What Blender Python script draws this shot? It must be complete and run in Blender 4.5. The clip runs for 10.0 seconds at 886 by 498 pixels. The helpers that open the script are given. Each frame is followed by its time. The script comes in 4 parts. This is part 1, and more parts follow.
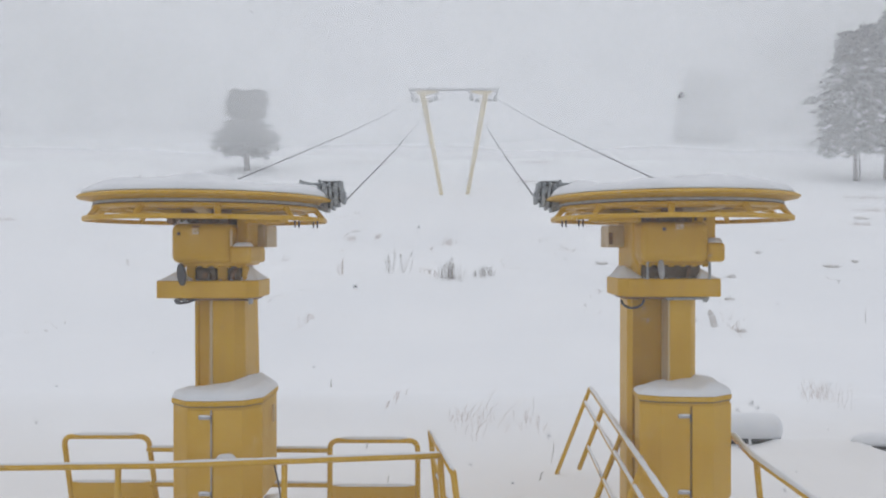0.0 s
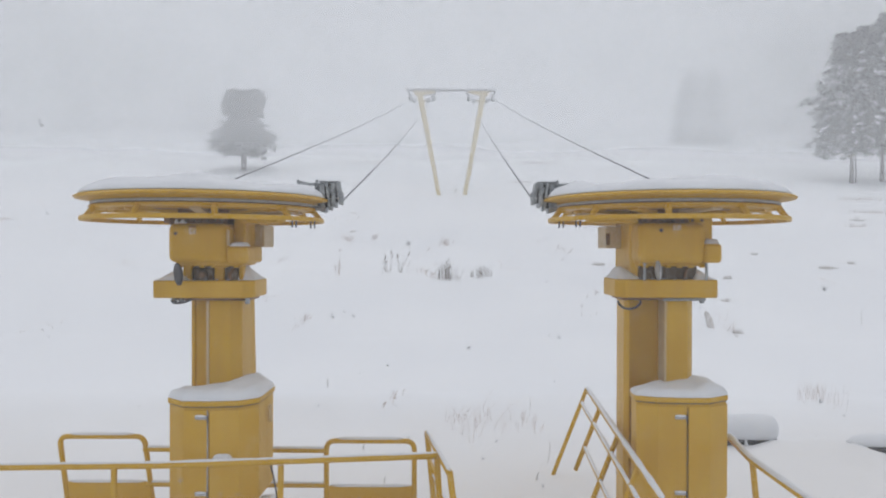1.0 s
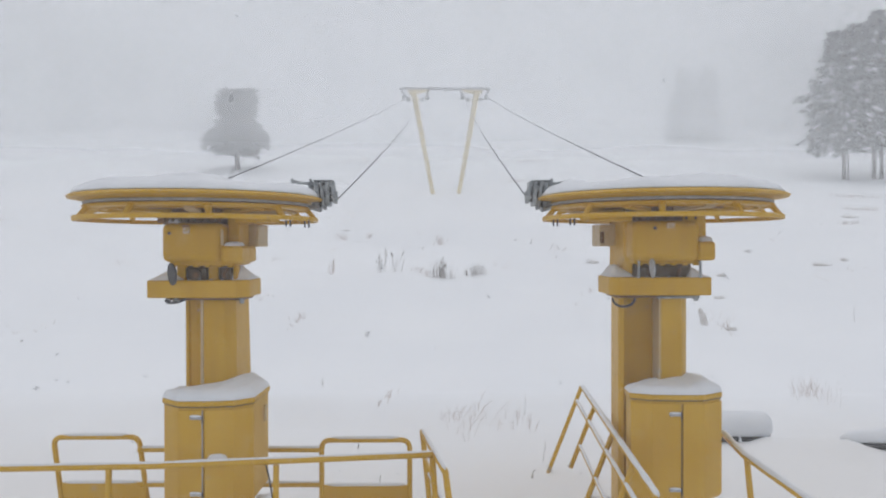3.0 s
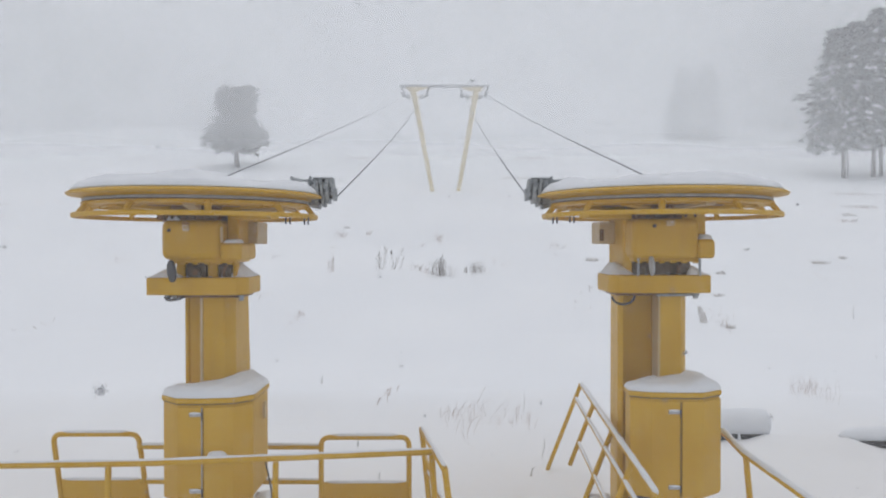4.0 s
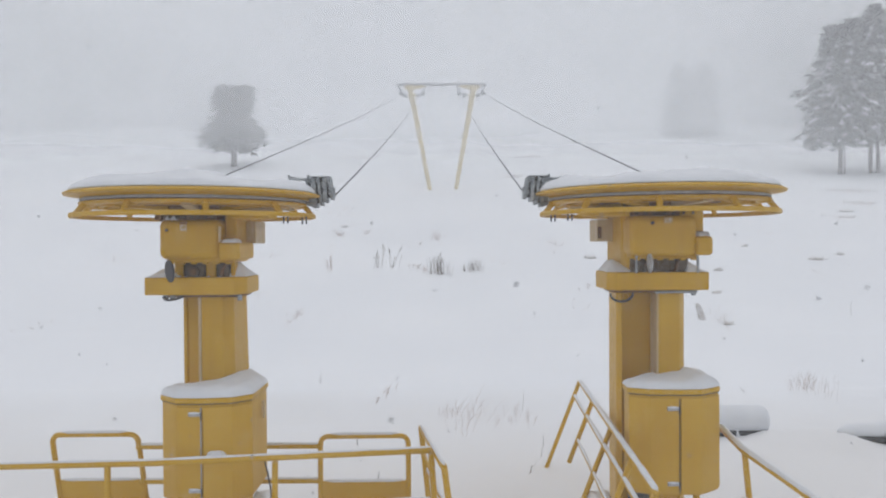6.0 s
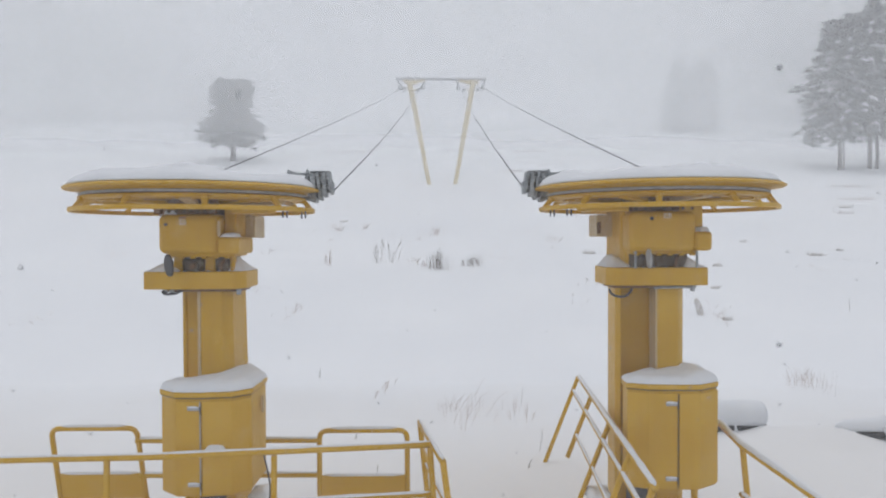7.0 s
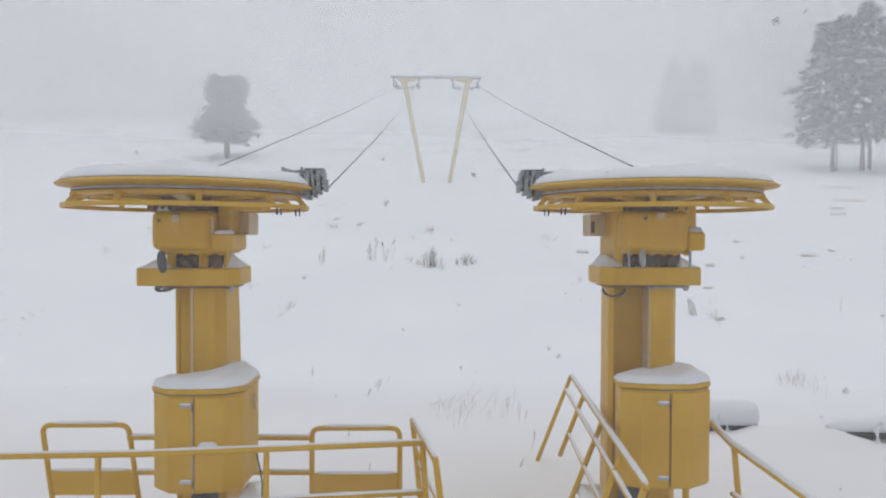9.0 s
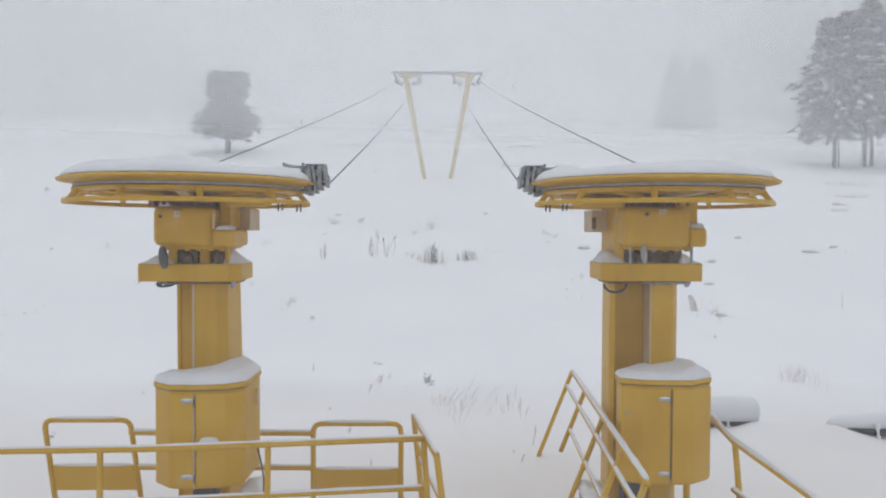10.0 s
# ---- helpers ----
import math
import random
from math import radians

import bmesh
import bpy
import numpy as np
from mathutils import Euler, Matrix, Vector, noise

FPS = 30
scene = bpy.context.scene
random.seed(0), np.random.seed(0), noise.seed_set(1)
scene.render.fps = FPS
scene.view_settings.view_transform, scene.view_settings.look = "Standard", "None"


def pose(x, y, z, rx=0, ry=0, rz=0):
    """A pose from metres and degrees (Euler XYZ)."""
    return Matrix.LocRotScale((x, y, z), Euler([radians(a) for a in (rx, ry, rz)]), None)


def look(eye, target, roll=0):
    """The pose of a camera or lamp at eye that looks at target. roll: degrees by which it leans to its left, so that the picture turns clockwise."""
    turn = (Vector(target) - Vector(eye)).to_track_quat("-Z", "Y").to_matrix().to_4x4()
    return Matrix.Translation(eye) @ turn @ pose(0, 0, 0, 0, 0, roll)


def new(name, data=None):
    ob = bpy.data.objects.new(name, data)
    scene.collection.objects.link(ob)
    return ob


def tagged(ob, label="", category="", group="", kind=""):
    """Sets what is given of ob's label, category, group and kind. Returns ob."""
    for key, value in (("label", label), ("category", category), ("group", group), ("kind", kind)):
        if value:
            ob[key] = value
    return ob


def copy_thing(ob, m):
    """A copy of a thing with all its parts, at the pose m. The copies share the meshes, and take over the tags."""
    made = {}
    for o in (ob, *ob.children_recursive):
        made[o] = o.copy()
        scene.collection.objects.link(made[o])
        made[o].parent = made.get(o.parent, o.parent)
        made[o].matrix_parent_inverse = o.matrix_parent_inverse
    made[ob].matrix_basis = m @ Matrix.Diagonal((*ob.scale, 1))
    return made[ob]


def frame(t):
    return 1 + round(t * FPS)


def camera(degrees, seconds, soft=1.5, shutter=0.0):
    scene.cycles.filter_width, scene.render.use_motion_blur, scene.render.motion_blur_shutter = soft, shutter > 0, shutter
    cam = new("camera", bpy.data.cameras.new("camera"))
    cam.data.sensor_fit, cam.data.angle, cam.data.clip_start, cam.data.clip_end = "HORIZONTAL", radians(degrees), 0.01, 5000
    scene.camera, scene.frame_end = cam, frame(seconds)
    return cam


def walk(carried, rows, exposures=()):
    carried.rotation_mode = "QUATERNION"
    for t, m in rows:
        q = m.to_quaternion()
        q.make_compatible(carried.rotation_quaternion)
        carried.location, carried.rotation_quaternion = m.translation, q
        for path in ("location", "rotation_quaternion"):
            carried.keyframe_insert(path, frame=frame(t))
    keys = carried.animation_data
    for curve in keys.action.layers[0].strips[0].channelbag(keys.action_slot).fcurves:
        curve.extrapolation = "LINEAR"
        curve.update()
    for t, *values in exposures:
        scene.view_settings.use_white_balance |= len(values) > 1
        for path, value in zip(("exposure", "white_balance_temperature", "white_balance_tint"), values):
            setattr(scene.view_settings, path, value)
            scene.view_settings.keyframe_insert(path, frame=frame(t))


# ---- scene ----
cam = camera(62, 10.0, soft=2.0)
EYE_HEIGHT = 3.0
PATH = [  # seconds, tilt, turn, roll, metres aside: held by hand from one spot
    (0, 89.796, 0.045, -0.012, 0.0060),
    (0.5, 89.811, -0.084, -0.060, 0.0054),
    (1, 89.830, -0.184, -0.173, 0.0048),
    (1.5, 89.742, -0.279, -0.091, 0.0042),
    (2, 89.662, -0.400, -0.029, 0.0036),
    (2.5, 89.757, -0.599, 0.110, 0.0030),
    (4, 89.533, -0.676, 0.005, 0.0012),
    (4.5, 89.435, -0.754, 0.076, 0.0006),
    (5, 89.428, -0.775, 0.114, 0.0000),
    (5.5, 89.527, -0.844, 0.339, -0.0006),
    (7, 89.006, -0.906, 0.202, -0.0024),
    (7.5, 88.987, -1.147, 0.141, -0.0030),
    (8, 88.940, -1.387, 0.120, -0.0036),
    (8.5, 88.977, -1.439, -0.006, -0.0042),
    (9, 88.879, -1.391, -0.210, -0.0048),
    (9.5, 88.759, -1.350, -0.261, -0.0054),
    (10, 88.557, -1.304, -0.264, -0.0060),
]


def held(tilt, turn, roll, aside):
    return Matrix.Translation((aside, 0, EYE_HEIGHT)) @ Euler((0, 0, radians(turn))).to_matrix().to_4x4() @ pose(0, 0, 0, tilt) @ pose(0, 0, 0, 0, 0, -roll)


walk(cam, [(t, held(a, b, c, d)) for t, a, b, c, d in PATH])

# ---- light: thick overcast in falling snow ----
world = bpy.data.worlds.new("overcast")
scene.world = world
world.use_nodes = True
wn, wl = world.node_tree.nodes, world.node_tree.links
sky = wn.new("ShaderNodeTexSky")
sky.sky_type, sky.sun_disc, sky.sun_elevation, sky.sun_rotation = "NISHITA", False, radians(70), radians(-10)
sky.air_density, sky.dust_density = 1.0, 4.0
cloud = wn.new("ShaderNodeMix")
cloud.data_type = "RGBA"
cloud.inputs[0].default_value = 0.86
cloud.inputs[7].default_value = (5.70, 5.86, 6.18, 1)
wl.new(sky.outputs[0], cloud.inputs[6])
wl.new(cloud.outputs[2], wn["Background"].inputs[0])
wn["Background"].inputs[1].default_value = 0.107
sun_data = bpy.data.lights.new("sun", "SUN")
sun_data.energy, sun_data.angle, sun_data.color = 0.3, radians(80), (1.0, 0.97, 0.93)
sun = new("sun", sun_data)
sun.matrix_world = look((-3, 12, 22), (0, 8, 0))
scene.view_settings.exposure = 0.13
scene.cycles.transparent_max_bounces = 64


# ---- materials ----
def material(name, base, second=None, rough=0.6, metal=0.0, scale=8.0, fine=60.0, bump=0.05, frost=0.0, spread=0.5):
    """A surface of two tones in coarse noise, with fine grain, relief and, where given, clinging frost."""
    m = bpy.data.materials.new(name)
    m.use_nodes = True
    n, l = m.node_tree.nodes, m.node_tree.links
    b = n["Principled BSDF"]
    b.inputs["Roughness"].default_value, b.inputs["Metallic"].default_value, b.inputs["Specular IOR Level"].default_value = rough, metal, 0.3
    co = n.new("ShaderNodeTexCoord")
    coarse, grain = n.new("ShaderNodeTexNoise"), n.new("ShaderNodeTexNoise")
    coarse.inputs["Scale"].default_value, coarse.inputs["Detail"].default_value = scale, 5
    grain.inputs["Scale"].default_value, grain.inputs["Detail"].default_value = fine, 3
    for tex in (coarse, grain):
        l.new(co.outputs["Object"], tex.inputs["Vector"])
    ramp = n.new("ShaderNodeValToRGB")
    second = second or tuple(c * 0.8 for c in base)
    ramp.color_ramp.elements[0].position, ramp.color_ramp.elements[1].position = 0.5 - spread / 2, 0.5 + spread / 2
    ramp.color_ramp.elements[0].color, ramp.color_ramp.elements[1].color = (*second, 1), (*base, 1)
    l.new(coarse.outputs["Fac"], ramp.inputs["Fac"])
    colour = ramp.outputs["Color"]
    if frost:
        cling = n.new("ShaderNodeMath")
        cling.operation = "MULTIPLY"
        l.new(coarse.outputs["Fac"], cling.inputs[0]), l.new(grain.outputs["Fac"], cling.inputs[1])
        sharp = n.new("ShaderNodeMapRange")
        sharp.inputs["From Min"].default_value, sharp.inputs["From Max"].default_value = 0.24, 0.46
        sharp.inputs["To Max"].default_value = frost
        l.new(cling.outputs[0], sharp.inputs["Value"])
        mix = n.new("ShaderNodeMix")
        mix.data_type = "RGBA"
        mix.inputs[7].default_value = (0.78, 0.79, 0.8, 1)
        l.new(sharp.outputs[0], mix.inputs[0]), l.new(colour, mix.inputs[6])
        colour = mix.outputs[2]
    l.new(colour, b.inputs["Base Color"])
    relief = n.new("ShaderNodeBump")
    relief.inputs["Strength"].default_value, relief.inputs["Distance"].default_value = bump, 0.02
    l.new(grain.outputs["Fac"], relief.inputs["Height"])
    l.new(relief.outputs[0], b.inputs["Normal"])
    return m


YELLOW = material("yellow_paint", (0.62, 0.37, 0.02), (0.535, 0.308, 0.018), 0.5, 0, 2.0, 38, 0.03, frost=0.05)
RIME = material("rimed_yellow_paint", (0.50, 0.33, 0.09), (0.56, 0.47, 0.33), 0.7, 0, 5.0, 40, 0.1, frost=0.45)
# tower yellow whitened to carry part of its snow haze, with clinging frost
TOWER = material("haze_whitened_yellow_paint", (0.68, 0.55, 0.26), (0.64, 0.54, 0.32), 0.6, 0, 2.0, 20, 0.03, frost=0.45)
SNOW = material("snow", (0.78, 0.795, 0.82), (0.69, 0.71, 0.745), 0.85, 0, 2.2, 30, 0.25)
GROUND = material("snow_field", (0.88, 0.895, 0.92), (0.82, 0.84, 0.875), 0.9, 0, 0.25, 3.0, 0.3)
STEEL = material("galvanised_steel", (0.36, 0.38, 0.39), (0.22, 0.24, 0.25), 0.5, 0.6, 14, 80, 0.1, frost=0.5)
RUBBER = material("dark_rubber", (0.045, 0.045, 0.05), (0.09, 0.09, 0.095), 0.7, 0, 12, 70, 0.1, frost=0.1)
RUST = material("rusty_steel", (0.30, 0.18, 0.10), (0.14, 0.09, 0.06), 0.8, 0.2, 10, 60, 0.2)
GRIME = material("greasy_machinery", (0.15, 0.10, 0.045), (0.055, 0.045, 0.035), 0.55, 0.3, 16, 70, 0.3, frost=0.22)
CABLE = material("steel_cable", (0.09, 0.095, 0.1), (0.05, 0.05, 0.055), 0.6, 0.4, 20, 120, 0.1)
GREY = material("grey_enamel", (0.42, 0.43, 0.44), (0.33, 0.34, 0.35), 0.5, 0, 10, 60, 0.05, frost=0.4)
BARK = material("bark", (0.10, 0.085, 0.07), (0.06, 0.05, 0.045), 0.9, 0, 6, 30, 0.5)
NEEDLE = material("pine_needles", (0.036, 0.05, 0.041), (0.022, 0.032, 0.028), 0.8, 0, 1.5, 12, 0.2)
STALK = material("dry_grass", (0.27, 0.24, 0.21), (0.16, 0.14, 0.125), 0.9, 0, 5, 40, 0.1)
REDDISH = material("dry_brush", (0.58, 0.49, 0.45), (0.46, 0.37, 0.34), 0.9, 0, 5, 40, 0.1)
PALE = material("pale_brush", (0.68, 0.61, 0.57), (0.56, 0.48, 0.45), 0.9, 0, 5, 40, 0.1)
CLOD = material("frosted_earth", (0.70, 0.68, 0.66), (0.55, 0.52, 0.50), 0.9, 0, 7, 30, 0.4, frost=0.8)
PIPE = material("black_pipe", (0.05, 0.05, 0.052), (0.09, 0.09, 0.09), 0.6, 0, 8, 60, 0.1)
FLAKE = material("snowflake", (0.50, 0.51, 0.53), (0.42, 0.43, 0.45), 0.9, 0, 40, 200, 0.1)
FLAKE.node_tree.nodes["Principled BSDF"].inputs["Alpha"].default_value = 0.6
SOFT = material("downy_snowflake", (0.46, 0.47, 0.49), (0.40, 0.41, 0.43), 0.9, 0, 40, 200, 0.1)
SOFT.node_tree.nodes["Principled BSDF"].inputs["Alpha"].default_value = 0.13


def weathered(m, strength):
    """Meltwater runs, grime and thin rime on painted steel: streaks drawn out down the faces and pale blooms between them."""
    n, l = m.node_tree.nodes, m.node_tree.links
    b = n["Principled BSDF"]
    old = b.inputs["Base Color"].links[0].from_socket
    geo, squeeze, run, bloom = n.new("ShaderNodeNewGeometry"), n.new("ShaderNodeMapping"), n.new("ShaderNodeTexNoise"), n.new("ShaderNodeTexNoise")
    squeeze.inputs["Scale"].default_value = (11, 11, 1.1)
    run.inputs["Scale"].default_value, run.inputs["Detail"].default_value = 1.0, 5
    bloom.inputs["Scale"].default_value, bloom.inputs["Detail"].default_value, bloom.inputs["Roughness"].default_value = 5.0, 6, 0.7
    l.new(geo.outputs["Position"], squeeze.inputs[0]), l.new(squeeze.outputs[0], run.inputs["Vector"]), l.new(geo.outputs["Position"], bloom.inputs["Vector"])
    for tex, low, high, amount, tone in ((run, 0.50, 0.72, 0.20 * strength, (0.34, 0.185, 0.02, 1)), (bloom, 0.56, 0.80, 0.26 * strength, (0.74, 0.62, 0.42, 1))):
        level, mix = n.new("ShaderNodeMapRange"), n.new("ShaderNodeMix")
        for key, value in (("From Min", low), ("From Max", high), ("To Min", 0.0), ("To Max", amount)):
            level.inputs[key].default_value = value
        mix.data_type = "RGBA"
        mix.inputs[7].default_value = tone
        l.new(tex.outputs["Fac"], level.inputs["Value"]), l.new(level.outputs[0], mix.inputs[0]), l.new(old, mix.inputs[6])
        old = mix.outputs[2]
    l.new(old, b.inputs["Base Color"])
    gloss = n.new("ShaderNodeMapRange")
    gloss.inputs["To Min"].default_value, gloss.inputs["To Max"].default_value = 0.3, 0.65
    l.new(run.outputs["Fac"], gloss.inputs["Value"]), l.new(gloss.outputs[0], b.inputs["Roughness"])


weathered(YELLOW, 1.0)
weathered(RIME, 0.8)


def shaded_yard(m):
    """Near shade and lens falloff painted in: level yard greyer than slope, uneven patches."""
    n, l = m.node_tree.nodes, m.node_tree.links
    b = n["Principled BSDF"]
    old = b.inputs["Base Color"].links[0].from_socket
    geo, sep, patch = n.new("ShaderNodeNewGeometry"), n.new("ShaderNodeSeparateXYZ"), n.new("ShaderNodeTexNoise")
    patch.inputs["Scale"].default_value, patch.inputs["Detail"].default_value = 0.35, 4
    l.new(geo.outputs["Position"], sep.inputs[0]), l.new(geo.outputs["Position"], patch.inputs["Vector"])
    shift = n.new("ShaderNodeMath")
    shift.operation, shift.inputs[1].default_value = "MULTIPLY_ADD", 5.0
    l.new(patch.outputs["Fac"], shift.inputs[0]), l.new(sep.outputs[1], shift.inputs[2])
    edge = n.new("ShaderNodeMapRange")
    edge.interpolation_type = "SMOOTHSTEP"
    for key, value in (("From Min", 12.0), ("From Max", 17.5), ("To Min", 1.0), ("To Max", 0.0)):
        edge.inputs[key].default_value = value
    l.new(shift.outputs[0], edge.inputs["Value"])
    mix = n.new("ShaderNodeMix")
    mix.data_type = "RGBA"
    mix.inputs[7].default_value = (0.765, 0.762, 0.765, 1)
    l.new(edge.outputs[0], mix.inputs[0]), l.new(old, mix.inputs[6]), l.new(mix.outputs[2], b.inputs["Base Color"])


shaded_yard(GROUND)


def veil_material(name, density):
    """White sheet that stands in for snow haze and veils what lies behind; thin at its foot, uneven in wide drifts."""
    m = bpy.data.materials.new(name)
    m.use_nodes = True
    n, l = m.node_tree.nodes, m.node_tree.links
    n.remove(n["Principled BSDF"])
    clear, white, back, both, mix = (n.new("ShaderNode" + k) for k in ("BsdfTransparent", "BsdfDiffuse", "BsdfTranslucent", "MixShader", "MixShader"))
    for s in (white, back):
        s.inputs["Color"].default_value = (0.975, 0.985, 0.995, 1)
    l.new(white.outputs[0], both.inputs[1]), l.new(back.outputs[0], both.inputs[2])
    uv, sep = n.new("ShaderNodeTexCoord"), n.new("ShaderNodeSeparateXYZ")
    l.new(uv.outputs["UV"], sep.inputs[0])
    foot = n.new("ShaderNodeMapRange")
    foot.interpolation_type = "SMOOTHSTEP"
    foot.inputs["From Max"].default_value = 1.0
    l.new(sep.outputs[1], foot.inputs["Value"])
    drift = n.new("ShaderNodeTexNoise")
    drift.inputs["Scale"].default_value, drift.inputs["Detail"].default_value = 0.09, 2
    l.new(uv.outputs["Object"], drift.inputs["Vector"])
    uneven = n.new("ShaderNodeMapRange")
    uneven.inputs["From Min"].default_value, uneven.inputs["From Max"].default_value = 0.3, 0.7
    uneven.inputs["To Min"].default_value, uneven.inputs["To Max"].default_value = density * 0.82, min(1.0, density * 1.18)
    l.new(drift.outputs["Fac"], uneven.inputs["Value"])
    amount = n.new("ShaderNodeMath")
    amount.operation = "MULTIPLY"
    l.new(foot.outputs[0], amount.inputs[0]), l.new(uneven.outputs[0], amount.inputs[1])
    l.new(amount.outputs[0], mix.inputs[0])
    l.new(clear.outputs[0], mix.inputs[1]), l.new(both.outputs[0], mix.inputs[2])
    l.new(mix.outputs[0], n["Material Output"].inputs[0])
    return m


# ---- mesh helpers ----
def finish(name, bm, mat, smooth=False):
    bmesh.ops.recalc_face_normals(bm, faces=bm.faces)
    me = bpy.data.meshes.new(name)
    for f in bm.faces:
        f.smooth = smooth
    bm.to_mesh(me)
    bm.free()
    me.materials.append(mat)
    return me


BASES = set()  # things whose parts are drawn at their places in the world


def part(name, bm, mat, parent, label="", smooth=False):
    ob = new(name, finish(name, bm, mat, smooth))
    ob.parent = parent
    if parent in BASES:
        ob.matrix_parent_inverse = Matrix.Translation(parent.location).inverted()
    return tagged(ob, label)


def thing(name, bm, mat, label, category, group="", kind="", smooth=False):
    return tagged(new(name, finish(name, bm, mat, smooth)), label, category, group, kind)


def base(name, label, category, group="", at=(0, 0, 0), local=False):
    ob = tagged(new(name), label, category, group)
    ob.empty_display_size = 0.2
    ob.location = at
    if not local:
        BASES.add(ob)
    return ob


def bevelled(bm, width, segments=2):
    if width:
        bmesh.ops.recalc_face_normals(bm, faces=bm.faces)
        bm.normal_update()
        segments = 4 if width > 0.025 else segments
        edges = [e for e in bm.edges if len(e.link_faces) == 2 and e.calc_face_angle(0) > 0.5]
        bmesh.ops.bevel(bm, geom=edges, offset=width, segments=segments, profile=0.5, affect="EDGES", clamp_overlap=True)
    return bm


def box(x0, x1, y0, y1, z0, z1, bevel=0.01, bm=None):
    bm2 = bmesh.new()
    bmesh.ops.create_cube(bm2, size=1, matrix=Matrix.Translation(((x0 + x1) / 2, (y0 + y1) / 2, (z0 + z1) / 2)) @ Matrix.Diagonal((x1 - x0, y1 - y0, z1 - z0, 1)))
    bevelled(bm2, bevel)
    return merge(bm, bm2)


def merge(bm, bm2):
    if bm is None:
        return bm2
    me = bpy.data.meshes.new("tmp")
    bm2.to_mesh(me)
    bm2.free()
    bm.from_mesh(me)
    bpy.data.meshes.remove(me)
    return bm


def prism(plan, z0, z1, bevel=0.01, top=None, bm=None):
    """An upright body over a plan of corners; top: another plan for its upper end."""
    bm2 = bmesh.new()
    low = [bm2.verts.new((x, y, z0)) for x, y in plan]
    high = [bm2.verts.new((x, y, z1)) for x, y in (top or plan)]
    bm2.faces.new(low[::-1]), bm2.faces.new(high)
    for i in range(len(plan)):
        j = (i + 1) % len(plan)
        bm2.faces.new((low[i], low[j], high[j], high[i]))
    bevelled(bm2, bevel)
    return merge(bm, bm2)


def tube(points, r, sides=10, bm=None, closed=False):
    """A round bar along a line of points."""
    bm = bm or bmesh.new()
    pts = [Vector(p) for p in points]
    rings, side = [], None
    for i, p in enumerate(pts):
        a = pts[i - 1] if i or closed else p
        b = pts[(i + 1) % len(pts)] if i < len(pts) - 1 or closed else p
        d = (b - a).normalized()
        ref = Vector((0, 0, 1)) if abs(d.z) < 0.9 else Vector((0, 1, 0))
        side = ref.cross(d).normalized() if side is None or closed else (side - d * side.dot(d)).normalized()
        up = d.cross(side)
        rr = r[i] if isinstance(r, (list, tuple)) else r
        rings.append([bm.verts.new(p + (side * math.cos(k * math.tau / sides) + up * math.sin(k * math.tau / sides)) * rr) for k in range(sides)])
    for i in range(len(rings) - (0 if closed else 1)):
        a, b = rings[i], rings[(i + 1) % len(rings)]
        for k in range(sides):
            bm.faces.new((a[k], a[(k + 1) % sides], b[(k + 1) % sides], b[k]))
    if not closed:
        bm.faces.new(rings[0][::-1]), bm.faces.new(rings[-1])
    return bm


def turned(profile, cx, cy, steps=72, bm=None, closed=True):
    """A ring or disc: a profile of (radius, height) turned round the upright axis at cx, cy."""
    bm = bm or bmesh.new()
    rings = [[bm.verts.new((cx + r * math.cos(a), cy + r * math.sin(a), z)) for r, z in profile] for a in (k * math.tau / steps for k in range(steps))]
    n = len(profile)
    for k in range(steps):
        a, b = rings[k], rings[(k + 1) % steps]
        for i in range(n if closed else n - 1):
            j = (i + 1) % n
            bm.faces.new((a[i], a[j], b[j], b[i]))
    return bm


def disc(p, axis, r, depth, sides=20, bevel=0.006, bm=None):
    """A flat round body at p whose axis points along axis."""
    bm2 = bmesh.new()
    turn = Vector(axis).to_track_quat("Z", "Y").to_matrix().to_4x4()
    bmesh.ops.create_cone(bm2, cap_ends=True, segments=sides, radius1=r, radius2=r, depth=depth, matrix=Matrix.Translation(p) @ turn)
    bevelled(bm2, bevel)
    return merge(bm, bm2)


def rounded(points, r=0.08, steps=5):
    """A line of points with its inner corners rounded."""
    out = [Vector(points[0])]
    for a, b, c in zip(points, points[1:], points[2:]):
        a, b, c = Vector(a), Vector(b), Vector(c)
        p, q = b + (a - b).normalized() * r, b + (c - b).normalized() * r
        out += [p.lerp(b, s / steps).lerp(b.lerp(q, s / steps), s / steps) for s in range(steps + 1)]
    return out + [Vector(points[-1])]


def inside(plan, x, y):
    """How deep a place lies within a plan, in metres; negative outside."""
    best = 9.0
    cx, cy = sum(p[0] for p in plan) / len(plan), sum(p[1] for p in plan) / len(plan)
    for (ax, ay), (bx, by) in zip(plan, plan[1:] + plan[:1]):
        ex, ey = bx - ax, by - ay
        ln = math.hypot(ex, ey)
        nx, ny = -ey / ln, ex / ln
        s = 1 if (cx - ax) * nx + (cy - ay) * ny > 0 else -1
        best = min(best, s * ((x - ax) * nx + (y - ay) * ny))
    return best


